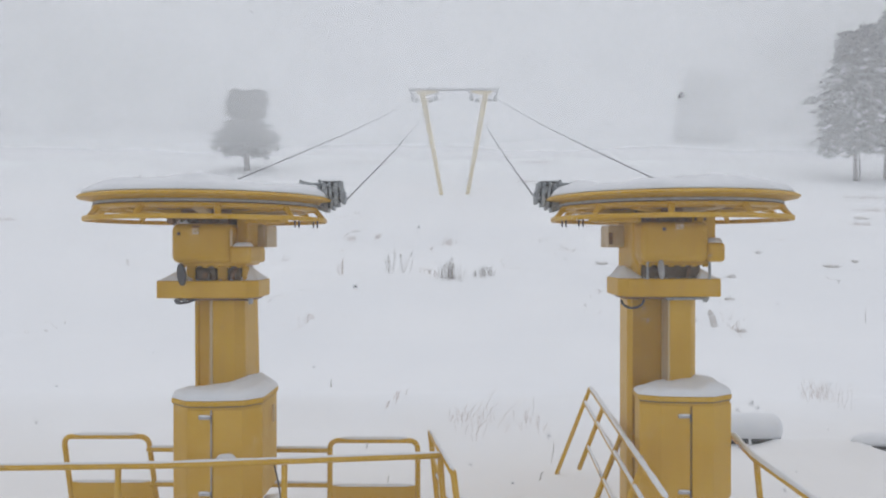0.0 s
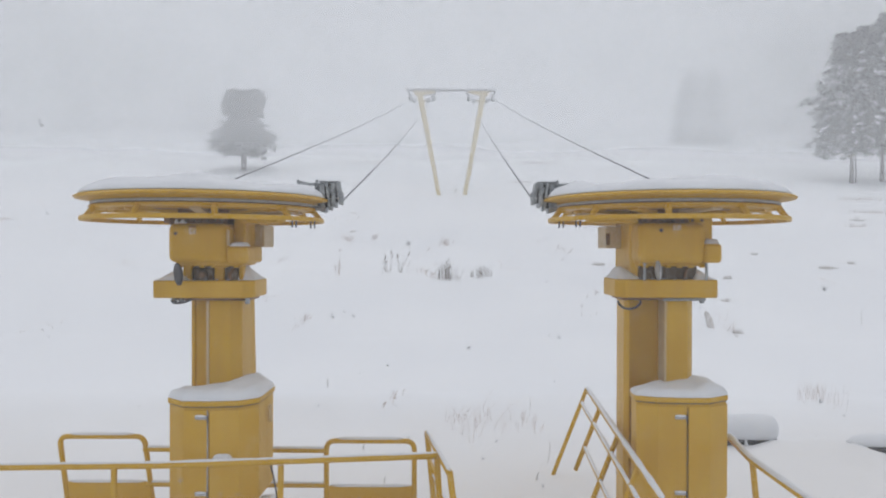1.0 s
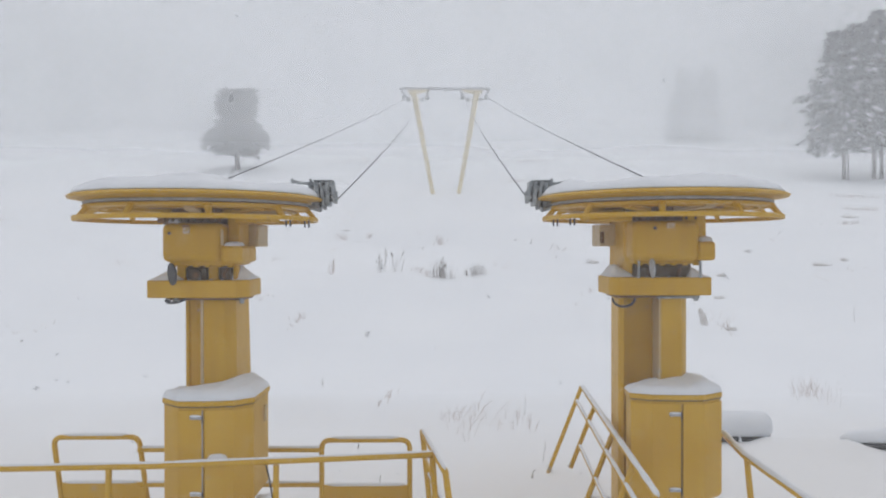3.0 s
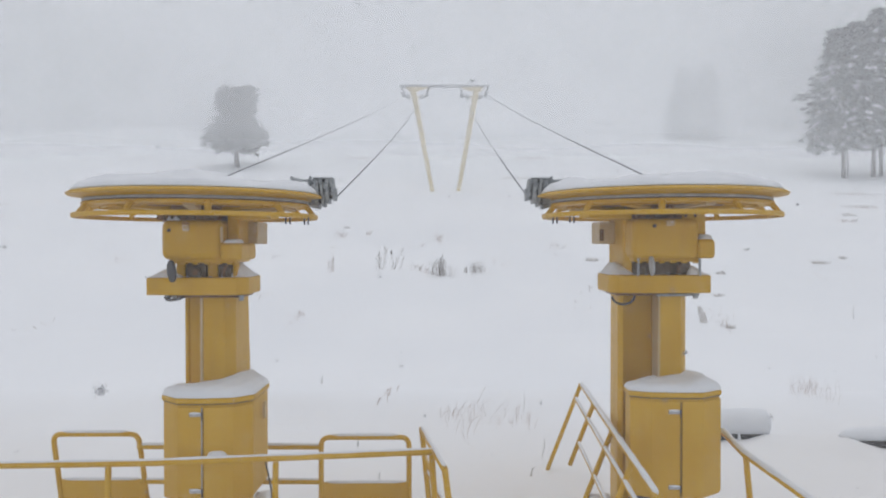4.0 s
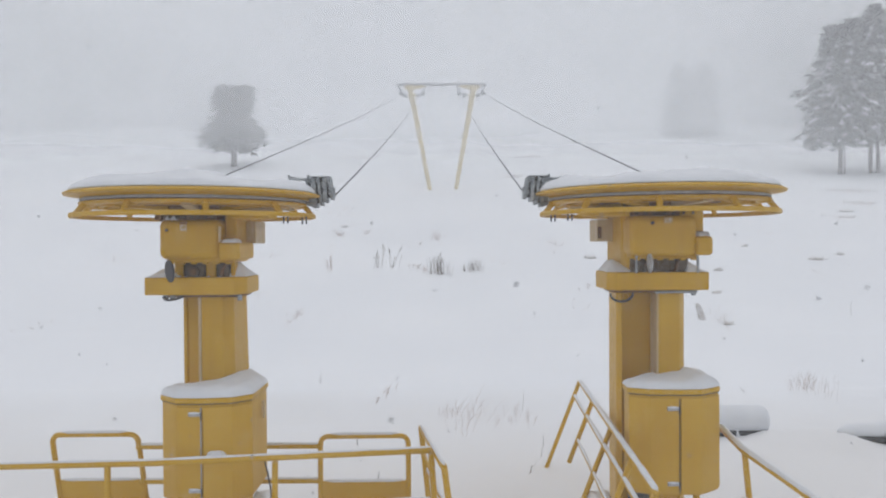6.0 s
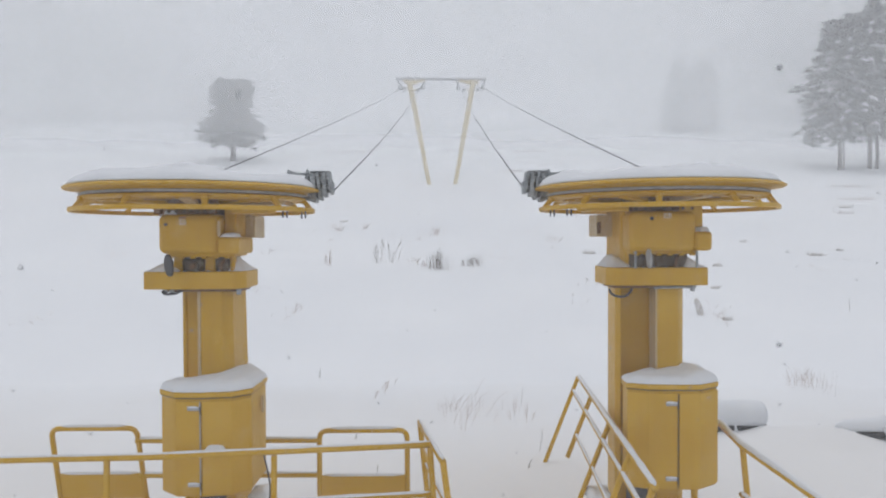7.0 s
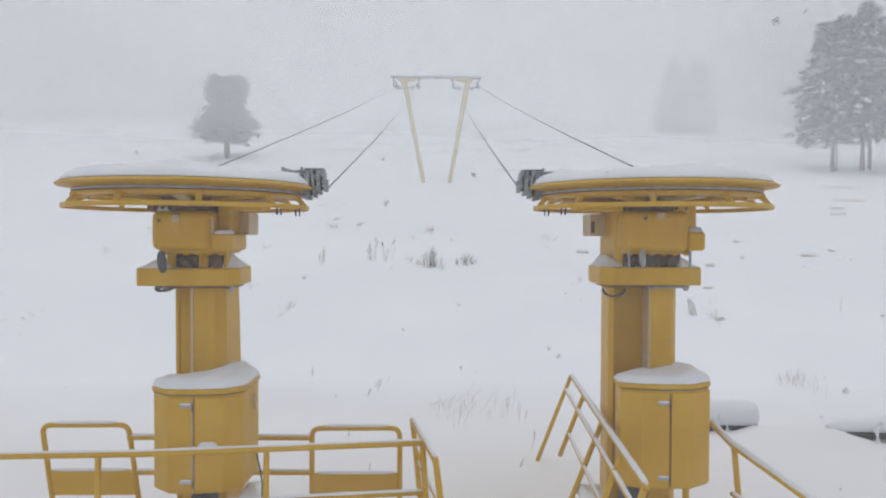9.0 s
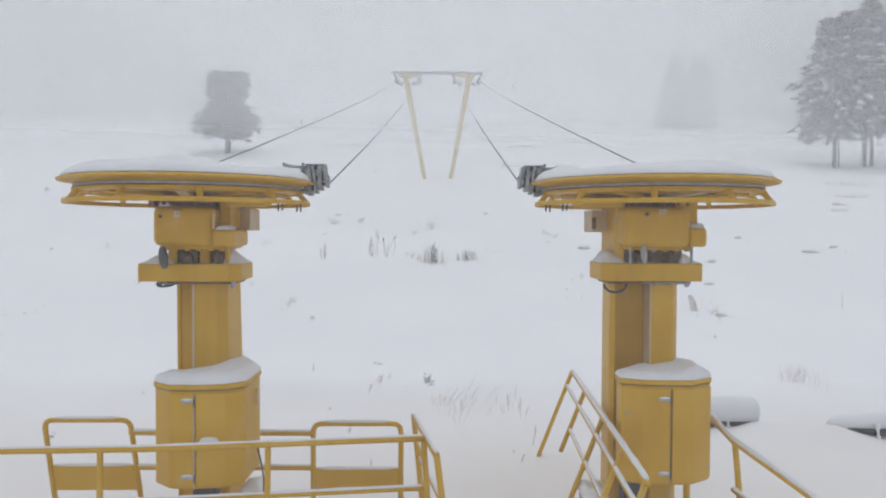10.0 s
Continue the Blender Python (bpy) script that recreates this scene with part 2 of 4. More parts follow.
def snow_cap(plan, z, height, edge, label, seed=0.0, rings=12, around=64, lumps=0.25, hollow=None):
    """A rounded cushion of settled snow over a plan (corners in order), lying on the height z."""
    bm = bmesh.new()
    cx, cy = sum(p[0] for p in plan) / len(plan), sum(p[1] for p in plan) / len(plan)
    reach = []
    for k in range(around):
        a = k * math.tau / around
        lo, hi = 0.0, 3.0
        for _ in range(22):
            mid = (lo + hi) / 2
            lo, hi = (mid, hi) if inside(plan, cx + mid * math.cos(a), cy + mid * math.sin(a)) > 0 else (lo, mid)
        reach.append(lo)
    rows = []
    for i in range(1, rings + 1):
        u = (i / rings) ** 0.75
        row = []
        for k in range(around):
            a = k * math.tau / around
            r = reach[k] * u * (1 + 0.012 * noise.noise((k * 0.35, seed, 3)))
            x, y = cx + r * math.cos(a), cy + r * math.sin(a)
            deep = reach[k] * (1 - u)
            body = math.sqrt(max(0.0, 1 - max(0.0, 1 - deep / edge) ** 2))
            lump = 1 + lumps * noise.noise((x * 2.3, y * 2.3, seed)) + lumps * 0.5 * noise.noise((x * 6, y * 6, seed + 4))
            if hollow:
                hx, hy, hw, hd, left = hollow
                lump *= 1 - left * math.exp(-((x - hx) / hw) ** 4 - ((y - hy) / hd) ** 4)
            lump += lumps * 0.35 * noise.noise((x * 11, y * 11, seed + 8))
            row.append(bm.verts.new((x, y, z + max(0.004, height * body * lump))))
        rows.append(row)
    mid = bm.verts.new((cx, cy, sum(v.co.z for v in rows[0]) / around))
    for k in range(around):
        j = (k + 1) % around
        bm.faces.new((mid, rows[0][k], rows[0][j]))
        for a, b in zip(rows, rows[1:]):
            bm.faces.new((a[k], b[k], b[j], a[j]))
    low = [bm.verts.new((v.co.x, v.co.y, z)) for v in rows[-1]]
    for k in range(around):
        j = (k + 1) % around
        bm.faces.new((rows[-1][k], low[k], low[j], rows[-1][j]))
    bm.faces.new(low[::-1])
    return thing("snow_cap", bm, SNOW, label, "snow", kind="stuff", smooth=True)


# ---- the ground ----
def ground_z(x, y):
    """The height of the snow: a level yard, a low bank, then the rising slope."""
    rise = max(0.0, y - 15.4)
    z = 0.2266 * rise if y < 92 else 0.2266 * 76.6 + (y - 92) * 0.2266 * math.exp(-(y - 92) / 260.0)
    soft = 1.2
    if abs(y - 15.4) < 3:
        z = 0.2266 * soft * math.log1p(math.exp((y - 15.4) / soft))
    k = min(1.0, max(0.0, (y - 9) / 6))
    bank = 0.17 * math.exp(-((y - 13.45 - 0.25 * noise.noise((x * 0.12, 0, 9))) / 0.8) ** 2)
    fade = 1.0 if y < 70 else max(0.0, (110 - y) / 40)
    bank += 0.26 * math.exp(-(((x - 1.4) / 1.6) ** 2 + ((y - 9.0) / 1.5) ** 2))
    wave = 0.10 * noise.noise((x * 0.16, y * 0.16, 1)) + 0.035 * noise.noise((x * 0.7, y * 0.7, 2)) + 0.30 * max(0, (y - 20) / 40) * noise.noise((x * 0.05, y * 0.06, 5))
    bank += 0.17 * math.exp(-(((x - 5.75) / 0.75) ** 2 + ((y - 10.75) / 0.45) ** 2))
    bank += 0.11 * math.exp(-(((x - 4.98) / 0.24) ** 2 + ((y - 10.85) / 0.24) ** 2)) + 0.15 * math.exp(-(((x - 5.88) / 0.34) ** 2 + ((y - 10.3) / 0.3) ** 2))
    return z + bank + wave * (0.35 + 0.65 * k) * fade


def ground():
    def steps(values):
        out = []
        for a, b, d in values:
            n = max(1, round((b - a) / d))
            out += [a + (b - a) * i / n for i in range(n)]
        return out + [values[-1][1]]

    xs = steps([(-2000, -200, 300), (-200, -60, 14), (-60, -14, 1.5), (-14, 14, 0.3), (14, 60, 1.5), (60, 200, 14), (200, 2000, 300)])
    ys = steps([(-400, -20, 60), (-20, 6, 2), (6, 30, 0.25), (30, 60, 0.6), (60, 120, 2), (120, 400, 20), (400, 3000, 260)])
    verts = [(x, y, ground_z(x, y)) for y in ys for x in xs]
    w = len(xs)
    faces = [(j * w + i, j * w + i + 1, (j + 1) * w + i + 1, (j + 1) * w + i) for j in range(len(ys) - 1) for i in range(w - 1)]
    me = bpy.data.meshes.new("ground")
    me.from_pydata(verts, [], faces)
    me.polygons.foreach_set("use_smooth", [True] * len(faces))
    me.materials.append(GROUND)
    tagged(new("ground", me), "snow-covered meadow rising to a ski slope", "snow ground", kind="structure")


ground()


# ---- sheets standing in for the haze of driving snow between the near and the far ----
def veil(y, density, foot=(0.0, 0.0, 1.0, 1.0), bend=-1.0):
    bm = bmesh.new()
    uv = bm.loops.layers.uv.new("UVMap")
    half, n = y * 0.95 + 12, 40
    heights = (-1.5, 0.0, 3.5 if y > 5 else 1.0, 3.5 + 0.37 * y)
    cols = []
    for step in range(n + 1):
        x = -half + 2 * half * step / n
        yy = y + 1.6 * math.sin(x * 0.11 + y) + 0.096 * x * x / max(10, y) * bend
        g = ground_z(x, yy)
        cols.append([bm.verts.new((x, yy, g + h if i < 3 else max(h, g + 4.5))) for i, h in enumerate(heights)])
    for a, b in zip(cols, cols[1:]):
        for i in range(3):
            f = bm.faces.new((a[i], b[i], b[i + 1], a[i + 1]))
            for loop, v in zip(f.loops, (i, i, i + 1, i + 1)):
                loop[uv].uv = (0.5, foot[v])
    thing("snowfall_veil", bm, veil_material("snowfall_veil", density), "pale haze of driving snow over the slope", "snowfall", "haze", "stuff", smooth=True)


# near sheet, added to lift the stations' darks with haze
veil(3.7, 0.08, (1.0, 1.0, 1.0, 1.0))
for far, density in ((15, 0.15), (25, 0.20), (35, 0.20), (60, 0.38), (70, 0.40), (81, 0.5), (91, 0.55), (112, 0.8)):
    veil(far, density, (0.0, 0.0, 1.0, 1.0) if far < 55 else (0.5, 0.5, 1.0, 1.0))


# one more haze sheet, added to pale the broad pine behind it
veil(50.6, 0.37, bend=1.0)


# ---- the two drive stations ----
def bullwheel(cx, cy, z, parent, dangles):
    """The big grooved wheel with the guard ring under it; z: the height of its upper lip."""
    wheel = part("bullwheel", turned([(0.30, z + 0.01), (1.0, z + 0.008), (1.11, z - 0.01), (1.128, z - 0.022), (1.115, z - 0.038), (1.0, z - 0.05), (0.975, z - 0.07), (0.6, z - 0.06), (0.30, z - 0.06)], cx, cy, 96), YELLOW, parent, "large yellow grooved bullwheel", smooth=False)
    part("groove_liner", turned([(0.965, z - 0.052), (0.985, z - 0.058), (0.965, z - 0.075), (0.985, z - 0.09), (0.965, z - 0.1), (0.93, z - 0.08)], cx, cy, 96), RUBBER, wheel, "dark rubber groove liner")
    part("wound_cable", turned([(0.984 + 0.013 * math.cos(a), z - 0.078 + 0.013 * math.sin(a)) for a in (k * math.tau / 8 for k in range(8))], cx, cy, 96), GREY, wheel, "grey steel cable lying in the groove", smooth=True)
    part("lower_flange", turned([(0.95, z - 0.098), (1.0, z - 0.098), (1.008, z - 0.106), (0.985, z - 0.126), (0.93, z - 0.132), (0.87, z - 0.13), (0.85, z - 0.10)], cx, cy, 96), YELLOW, wheel)
    for k in range(8):
        a = k * math.tau / 8 + 0.2
        c, s = math.cos(a), math.sin(a)
        bm = bmesh.new()
        lo, hi, w = (0.25, z - 0.16), (0.88, z - 0.14), 0.045
        ring = [(lo[0], -w, z - 0.17), (hi[0], -w, z - 0.15), (hi[0], w, z - 0.15), (lo[0], w, z - 0.17)]
        vs = [bm.verts.new((cx + r * c - t * s, cy + r * s + t * c, zz)) for r, t, zz in ring]
        vt = [bm.verts.new((cx + r * c - t * s, cy + r * s + t * c, z - 0.07)) for r, t, zz in ring]
        bm.faces.new(vs), bm.faces.new(vt)
        for i in range(4):
            bm.faces.new((vs[i], vs[(i + 1) % 4], vt[(i + 1) % 4], vt[i]))
        part("spoke", bm, RIME if k % 3 == 0 else YELLOW, wheel)
    # the inner skirt: short curved plates with gaps, hung under the rim
    skirt_z = z - 0.118
    for k in range(14):
        a0 = k * math.tau / 14 + 0.1
        span = math.tau / 14 * (0.80, 0.62, 0.74, 0.9)[k % 4]
        bm = bmesh.new()
        rows = []
        for i in range(6):
            a = a0 + span * i / 5
            rows.append([bm.verts.new((cx + r * math.cos(a), cy + r * math.sin(a), zz)) for r, zz in ((0.80, skirt_z), (0.84, skirt_z), (0.86, z - 0.062), (0.82, z - 0.062))])
        for a, b in zip(rows, rows[1:]):
            for i in range(4):
                bm.faces.new((a[i], a[(i + 1) % 4], b[(i + 1) % 4], b[i]))
        bm.faces.new(rows[0][::-1]), bm.faces.new(rows[-1])
        part("skirt_plate", bm, RIME if k % 3 == 1 else YELLOW, wheel)
    part("skirt_band", turned([(0.80, skirt_z - 0.022), (0.845, skirt_z - 0.022), (0.845, skirt_z - 0.002), (0.80, skirt_z - 0.002)], cx, cy, 72), YELLOW, wheel)
    part("drum", turned([(0.52, z - 0.135), (0.60, z - 0.135), (0.60, z - 0.07), (0.52, z - 0.07)], cx, cy, 48), RUST, wheel, "rust-brown inner drum with rime")
    ring_z = z - 0.213
    guard = part("guard_ring", turned([(1.048, ring_z - 0.02), (1.078, ring_z - 0.02), (1.082, ring_z), (1.078, ring_z + 0.02), (1.048, ring_z + 0.02)], cx, cy, 96), YELLOW, parent, "yellow flat-bar guard ring under the wheel")
    for k in range(10):
        a = k * math.tau / 10 + 0.05
        c, s = math.cos(a), math.sin(a)
        bm = tube([(cx + 0.90 * c, cy + 0.90 * s, z - 0.115), (cx + 0.985 * c, cy + 0.985 * s, z - 0.125), (cx + 1.058 * c, cy + 1.058 * s, ring_z)], [0.024, 0.03, 0.024], 6)
        part("strut", bm, YELLOW, guard)
    for dx, dy in dangles:
        bm = tube([(cx + dx, cy + dy, ring_z - 0.01), (cx + dx, cy + dy, ring_z - 0.08)], 0.0075, 8)
        tube([(cx + dx + 0.035, cy + dy, ring_z - 0.01), (cx + dx + 0.035, cy + dy, ring_z - 0.08)], 0.0075, 8, bm)
        part("bolt", bm, RUBBER, guard, "pair of dark hanging bolts")
    hub = part("hub", turned([(0.0, z - 0.08), (0.36, z - 0.08), (0.36, z - 0.2), (0.33, z - 0.26), (0.0, z - 0.26)], cx, cy, 40, closed=False), RUST, parent, "rust-brown drum below the wheel")
    for k in range(10):
        a = k * math.tau / 10
        part("bolt", disc((cx + 0.35 * math.cos(a), cy + 0.35 * math.sin(a), z - 0.19), (math.cos(a), math.sin(a), 0), 0.02, 0.04, 6, 0), STEEL, hub)
    # its blanket of snow
    n = 40
    snow_cap([(cx + 1.09 * math.cos(k * math.tau / n), cy + 1.09 * math.sin(k * math.tau / n)) for k in range(n)], z + 0.0, 0.122, 0.5, "thick blanket of snow on a yellow wheel", seed=cx, rings=30, around=140, lumps=0.5)


def sheaves(x, y, z, side, parent):
    """The grey block of guide pulleys at the wheel's inner edge, its plates stepping up outwards. side: +1 where the block reaches towards +x."""
    block = part("pulley_block", box(x - 0.07, x + 0.07, y - 0.03, y + 0.03, z - 0.07, z + 0.12, 0.01), CABLE, parent, "dark core of the pulley block")
    for k in range(5):
        px = x + side * (-0.10 + 0.05 * k)
        low = (-0.115, -0.15, -0.13, -0.10, -0.055)[k]
        high = (0.10, 0.118, 0.136, 0.128, 0.135)[k]
        skew = side * (0.018, 0.006, 0.014, 0.004, 0.016)[k]
        w = (0.012, 0.02, 0.013, 0.019, 0.015)[k]
        plan = [(px - w, y - 0.09), (px + w, y - 0.09), (px + w, y + 0.085), (px - w, y + 0.085)]
        part("sheave_plate", prism([(a + skew, b) for a, b in plan], z + low, z + high, 0.005, top=[(a - skew, b) for a, b in plan]), STEEL, block, "grey galvanised plate of the pulley block")
        for i, zz in enumerate((low + 0.03, 0.02 - 0.01 * k, high - 0.035)):
            part("bolt", disc((px + skew * (1 - i), y - 0.1, z + zz), (0, 1, 0), 0.013, 0.035, 8, 0), GREY if i % 2 else STEEL, block)
        if k < 4:
            for zz, r in ((low + 0.075, 0.036), (high - 0.07, 0.03)):
                part("pulley", disc((px + side * 0.027, y - 0.055, z + zz), (0.3 * side, 1, 0.15), r, 0.045, 16, 0.008), RUBBER if k % 2 else STEEL, block, "small guide pulley")
    part("block_cap", prism([(x - 0.085, y - 0.09), (x + 0.10, y - 0.09), (x + 0.10, y + 0.09), (x - 0.085, y + 0.09)], z + 0.132, z + 0.146, 0.005), STEEL, block)
    part("link_plate", prism([(x + side * 0.10, y - 0.07), (x + side * 0.135, y - 0.05), (x + side * 0.135, y + 0.03), (x + side * 0.10, y + 0.05)], z - 0.075, z + 0.045, 0.006), STEEL, block)
    part("pulley_arm", prism([(x - side * 0.30, y + 0.0), (x - side * 0.06, y - 0.05), (x - side * 0.06, y + 0.05), (x - side * 0.30, y + 0.04)], z + 0.113, z + 0.132, 0.005), STEEL, parent, "grey steel arm of the pulley block")
    part("pulley_arm", tube([(x - side * 0.31, y + 0.05, z + 0.152), (x - side * 0.05, y - 0.05, z + 0.09)], 0.010, 8), STEEL, parent)
    part("pulley_arm", tube([(x - side * 0.26, y - 0.10, z - 0.075), (x - side * 0.02, y - 0.10, z - 0.135)], [0.016, 0.024], 8), STEEL, parent)
    for dx in (-0.30, -0.12):
        part("bolt", disc((x + side * dx, y, z + 0.145), (0, 0, 1), 0.014, 0.035, 8, 0), STEEL, parent)


def cabinet(plan, z0, z1, seam, hinge_z, label, seam_side, seal=0.003):
    """A control cabinet of many sides with a lid and two doors. seam: the plan place of the joint between its doors."""
    cx, cy = sum(p[0] for p in plan) / len(plan), sum(p[1] for p in plan) / len(plan)
    inner = [(cx + (x - cx) * 0.966, cy + (y - cy) * 0.966) for x, y in plan]
    c = base("control_cabinet", label, "cabinet", "control cabinets", (cx, cy, z0))
    part("cabinet_body", prism(inner, z0, z1, 0.014), YELLOW, c)
    part("lid", prism(plan, z1 + 0.003, z1 + 0.05, 0.012), YELLOW, c, "overhanging yellow lid edge")
    part("lid_gasket", prism([(cx + (x - cx) * 0.970, cy + (y - cy) * 0.970) for x, y in plan], z1 - 0.004, z1 + 0.004, 0), RUBBER, c, "dark gap under the lid")
    # doors: thin leaves folded along the front sides, from corner to joint
    first, joint, last = seam
    for i0, i1, swing in ((first, joint, 1), (joint, last, -1)):
        pts = [Vector((*inner[i], 0)) for i in range(i0, i1 + 1)]
        ways = [(q - p).normalized() for p, q in zip(pts, pts[1:])]
        pts[0] += ways[0] * 0.006
        pts[-1] -= ways[-1] * 0.006
        norms = []
        for i in range(len(pts)):
            d = (ways[max(0, i - 1)] + ways[min(len(ways) - 1, i)]).normalized()
            norms.append(Vector((d.y, -d.x, 0)))
        plan_2 = [p + nn * 0.003 for p, nn in zip(pts, norms)] + [p + nn * 0.015 for p, nn in reversed(list(zip(pts, norms)))]
        door = part("door", prism([(v.x, v.y) for v in plan_2], z0 + 0.03, z1 - 0.022, 0.003), YELLOW, c, "flat yellow cabinet door")
        if swing == seam_side:
            d, nrm = ways[-1], norms[-1]
            at = pts[-1] + nrm * 0.018
            for hz in hinge_z:
                p = at - d * 0.05
                part("hinge", prism([(p.x - d.x * 0.05, p.y - 0.012), (p.x + d.x * 0.045, p.y - 0.012), (p.x + d.x * 0.045, p.y + 0.01), (p.x - d.x * 0.05, p.y + 0.01)], hz - 0.014, hz + 0.012, 0.004), GREY, door, "grey hinge arm")
                part("snow_strip", tube([(p.x + d.x * o, p.y + d.y * o - 0.006, hz + 0.014) for o in (-0.05, -0.02, 0.015, 0.04)], [0.005, 0.010, 0.009, 0.004], 8), SNOW, door, "little snow on the hinge", smooth=True)
                part("hinge_pin", tube([(at.x, at.y, hz - 0.045), (at.x, at.y, hz + 0.02)], 0.007, 8), RUBBER, door)
            part("seal", tube([(at.x, at.y - 0.002, z0 + 0.02), (at.x, at.y - 0.002, z1 - 0.02)], seal, 6), GREY if seal > 0.004 else RUBBER, door, "joint strip between the doors")
    return c


STATION_Y = 6.9

# station on the west side
west = base("drive_station", "yellow steel drive column of a surface lift, snow-covered", "ski lift", "drive stations", (-2.0, 6.9, 0))
bullwheel(-2.18, STATION_Y, 3.455, west, ((0.90, -0.52), (1.015, -0.26)))
part("column", prism([(-2.265, 6.75), (-2.235, 6.75), (-2.225, 6.77), (-2.075, 6.77), (-2.075, 6.62), (-1.86, 6.62), (-1.79, 6.74), (-1.74, 7.2), (-2.25, 7.2)], -0.3, 2.56, 0.008,
                     top=[(-2.275, 6.75), (-2.245, 6.75), (-2.235, 6.77), (-2.085, 6.77), (-2.085, 6.62), (-1.88, 6.62), (-1.81, 6.74), (-1.80, 7.16), (-2.26, 7.16)]), YELLOW, west)
part("column_edge", box(-2.094, -2.068, 6.606, 6.65, 1.74, 2.54, 0.008), RIME, west, "frosted corner strip")
part("collar", prism([(-2.53, 6.5), (-1.735, 6.5), (-1.655, 6.62), (-1.655, 7.05), (-2.53, 7.05)], 2.54, 2.695, 0.012), YELLOW, west, "heavy yellow collar plate box")
part("collar_bracket", box(-2.35, -1.70, 6.56, 6.95, 2.515, 2.541, 0.006), RUST, west, "dark steel plate below the collar")
for x in (-2.30, -2.36, -1.71):
    part("bolt", disc((x, 6.56, 2.512), (0, 0, 1), 0.022, 0.05, 6, 0), STEEL, west)
part("loose_cable", tube([(-2.38, 6.54, 2.52), (-2.33, 6.52, 2.495), (-2.25, 6.52, 2.505), (-2.2, 6.54, 2.53)], 0.012, 6), RUBBER, west, "dark cable end")
gear = part("gearbox", prism([(-2.385, 6.45), (-1.845, 6.45), (-1.845, 7.1), (-2.385, 7.1)], 2.855, 3.2, 0.06), YELLOW, west, "yellow gearbox housing")
part("gear_foot", box(-1.86, -1.672, 6.42, 6.95, 2.85, 3.0, 0.03), YELLOW, gear)
part("gear_block", box(-1.847, -1.745, 6.6, 7.15, 3.0, 3.26, 0.015), YELLOW, gear)
part("gear_base", box(-2.33, -1.74, 6.5, 7.0, 2.825, 2.875, 0.015), YELLOW, gear)
part("frost_edge", box(-1.862, -1.838, 6.436, 6.452, 3.005, 3.14, 0.004), RIME, gear, "white frost along an edge")
part("plug", disc((-2.31, 6.445, 3.11), (0, 1, 0), 0.014, 0.02, 12, 0.002), RUBBER, gear, "dark plug")
part("data_plate", box(-2.195, -2.135, 6.443, 6.452, 3.105, 3.16, 0.003), RIME, gear, "small worn plate")
part("data_plate", box(-2.20, -2.13, 6.442, 6.452, 3.165, 3.178, 0.002), RUST, gear)
part("clevis", box(-2.43, -2.37, 6.48, 6.56, 3.2, 3.26, 0.012), RUST, gear)
part("motor_base", box(-2.26, -1.80, 6.62, 6.98, 2.69, 2.84, 0.02), GRIME, west, "dark machinery in the gap under the gearbox")
for x0, x1 in ((-2.30, -2.22), (-2.02, -1.93), (-1.80, -1.76)):
    part("stay_block", box(x0, x1, 6.60, 6.7, 2.69, 2.83, 0.012), YELLOW, west)
part("motor_block", box(-2.20, -2.03, 6.58, 6.66, 2.69, 2.80, 0.01), GRIME, west)
part("motor_block", box(-1.92, -1.81, 6.58, 6.66, 2.69, 2.80, 0.01), GRIME, west)
bm = disc((-2.27, 6.40, 2.755), (0.78, 0.62, 0.08), 0.098, 0.02, 24, 0.006)
part("round_plate", bm, RUBBER, west, "dark oval handwheel plate seen edge-on")
part("side_box", box(-1.80, -1.655, 6.95, 7.35, 2.99, 3.2, 0.012), RIME, west, "frosted pale box behind the gearbox")
sheaves(-1.06, 7.05, 3.475, 1, west)

# station on the east side
east = base("drive_station", "yellow steel drive column with tall side plate, snow-covered", "ski lift", "drive stations", (2.0, 6.9, 0))
bullwheel(2.10, STATION_Y, 3.465, east, ((-1.03, -0.28), (-0.925, -0.53)))
part("column", prism([(1.69, 6.78), (1.725, 6.72), (1.738, 6.72), (1.75, 6.86), (2.03, 6.86), (2.03, 6.61), (2.22, 6.60), (2.295, 6.7), (2.30, 7.2), (1.74, 7.25)], -0.3, 2.57, 0.012), YELLOW, east)
part("column_edge", box(2.014, 2.034, 6.602, 6.80, 1.76, 2.54, 0.006), RIME, east, "frosted corner strip")
part("side_plate", prism([(1.715, 6.70), (1.785, 6.62), (1.80, 6.64), (1.80, 7.1), (1.70, 7.15)], 2.69, 3.29, 0.01), YELLOW, east, "tall yellow plate beside the gearbox")
part("frost_edge", box(1.786, 1.802, 6.612, 6.64, 2.9, 3.25, 0.004), RIME, east, "white frost along an edge")
part("collar", prism([(1.565, 6.6), (1.635, 6.5), (2.455, 6.5), (2.455, 7.05), (1.565, 7.05)], 2.555, 2.715, 0.012), YELLOW, east, "heavy yellow collar plate box")
part("collar_bracket", box(1.62, 2.31, 6.56, 6.95, 2.53, 2.556, 0.006), RUST, east, "dark steel plate below the collar")
part("bolt", disc((2.33, 6.55, 2.53), (0, 0, 1), 0.022, 0.05, 6, 0), STEEL, east)
part("bracket_rod", tube([(1.98, 6.54, 2.535), (2.36, 6.54, 2.54)], 0.012, 8), STEEL, east)
part("loose_cable", tube([(1.58 + 0.1 * (1 - math.cos(a)), 6.53, 2.53 - 0.075 * math.sin(a)) for a in (k * math.pi / 12 for k in range(13))], 0.011, 8), RUBBER, east, "loop of dark cable hanging under the collar", smooth=True)
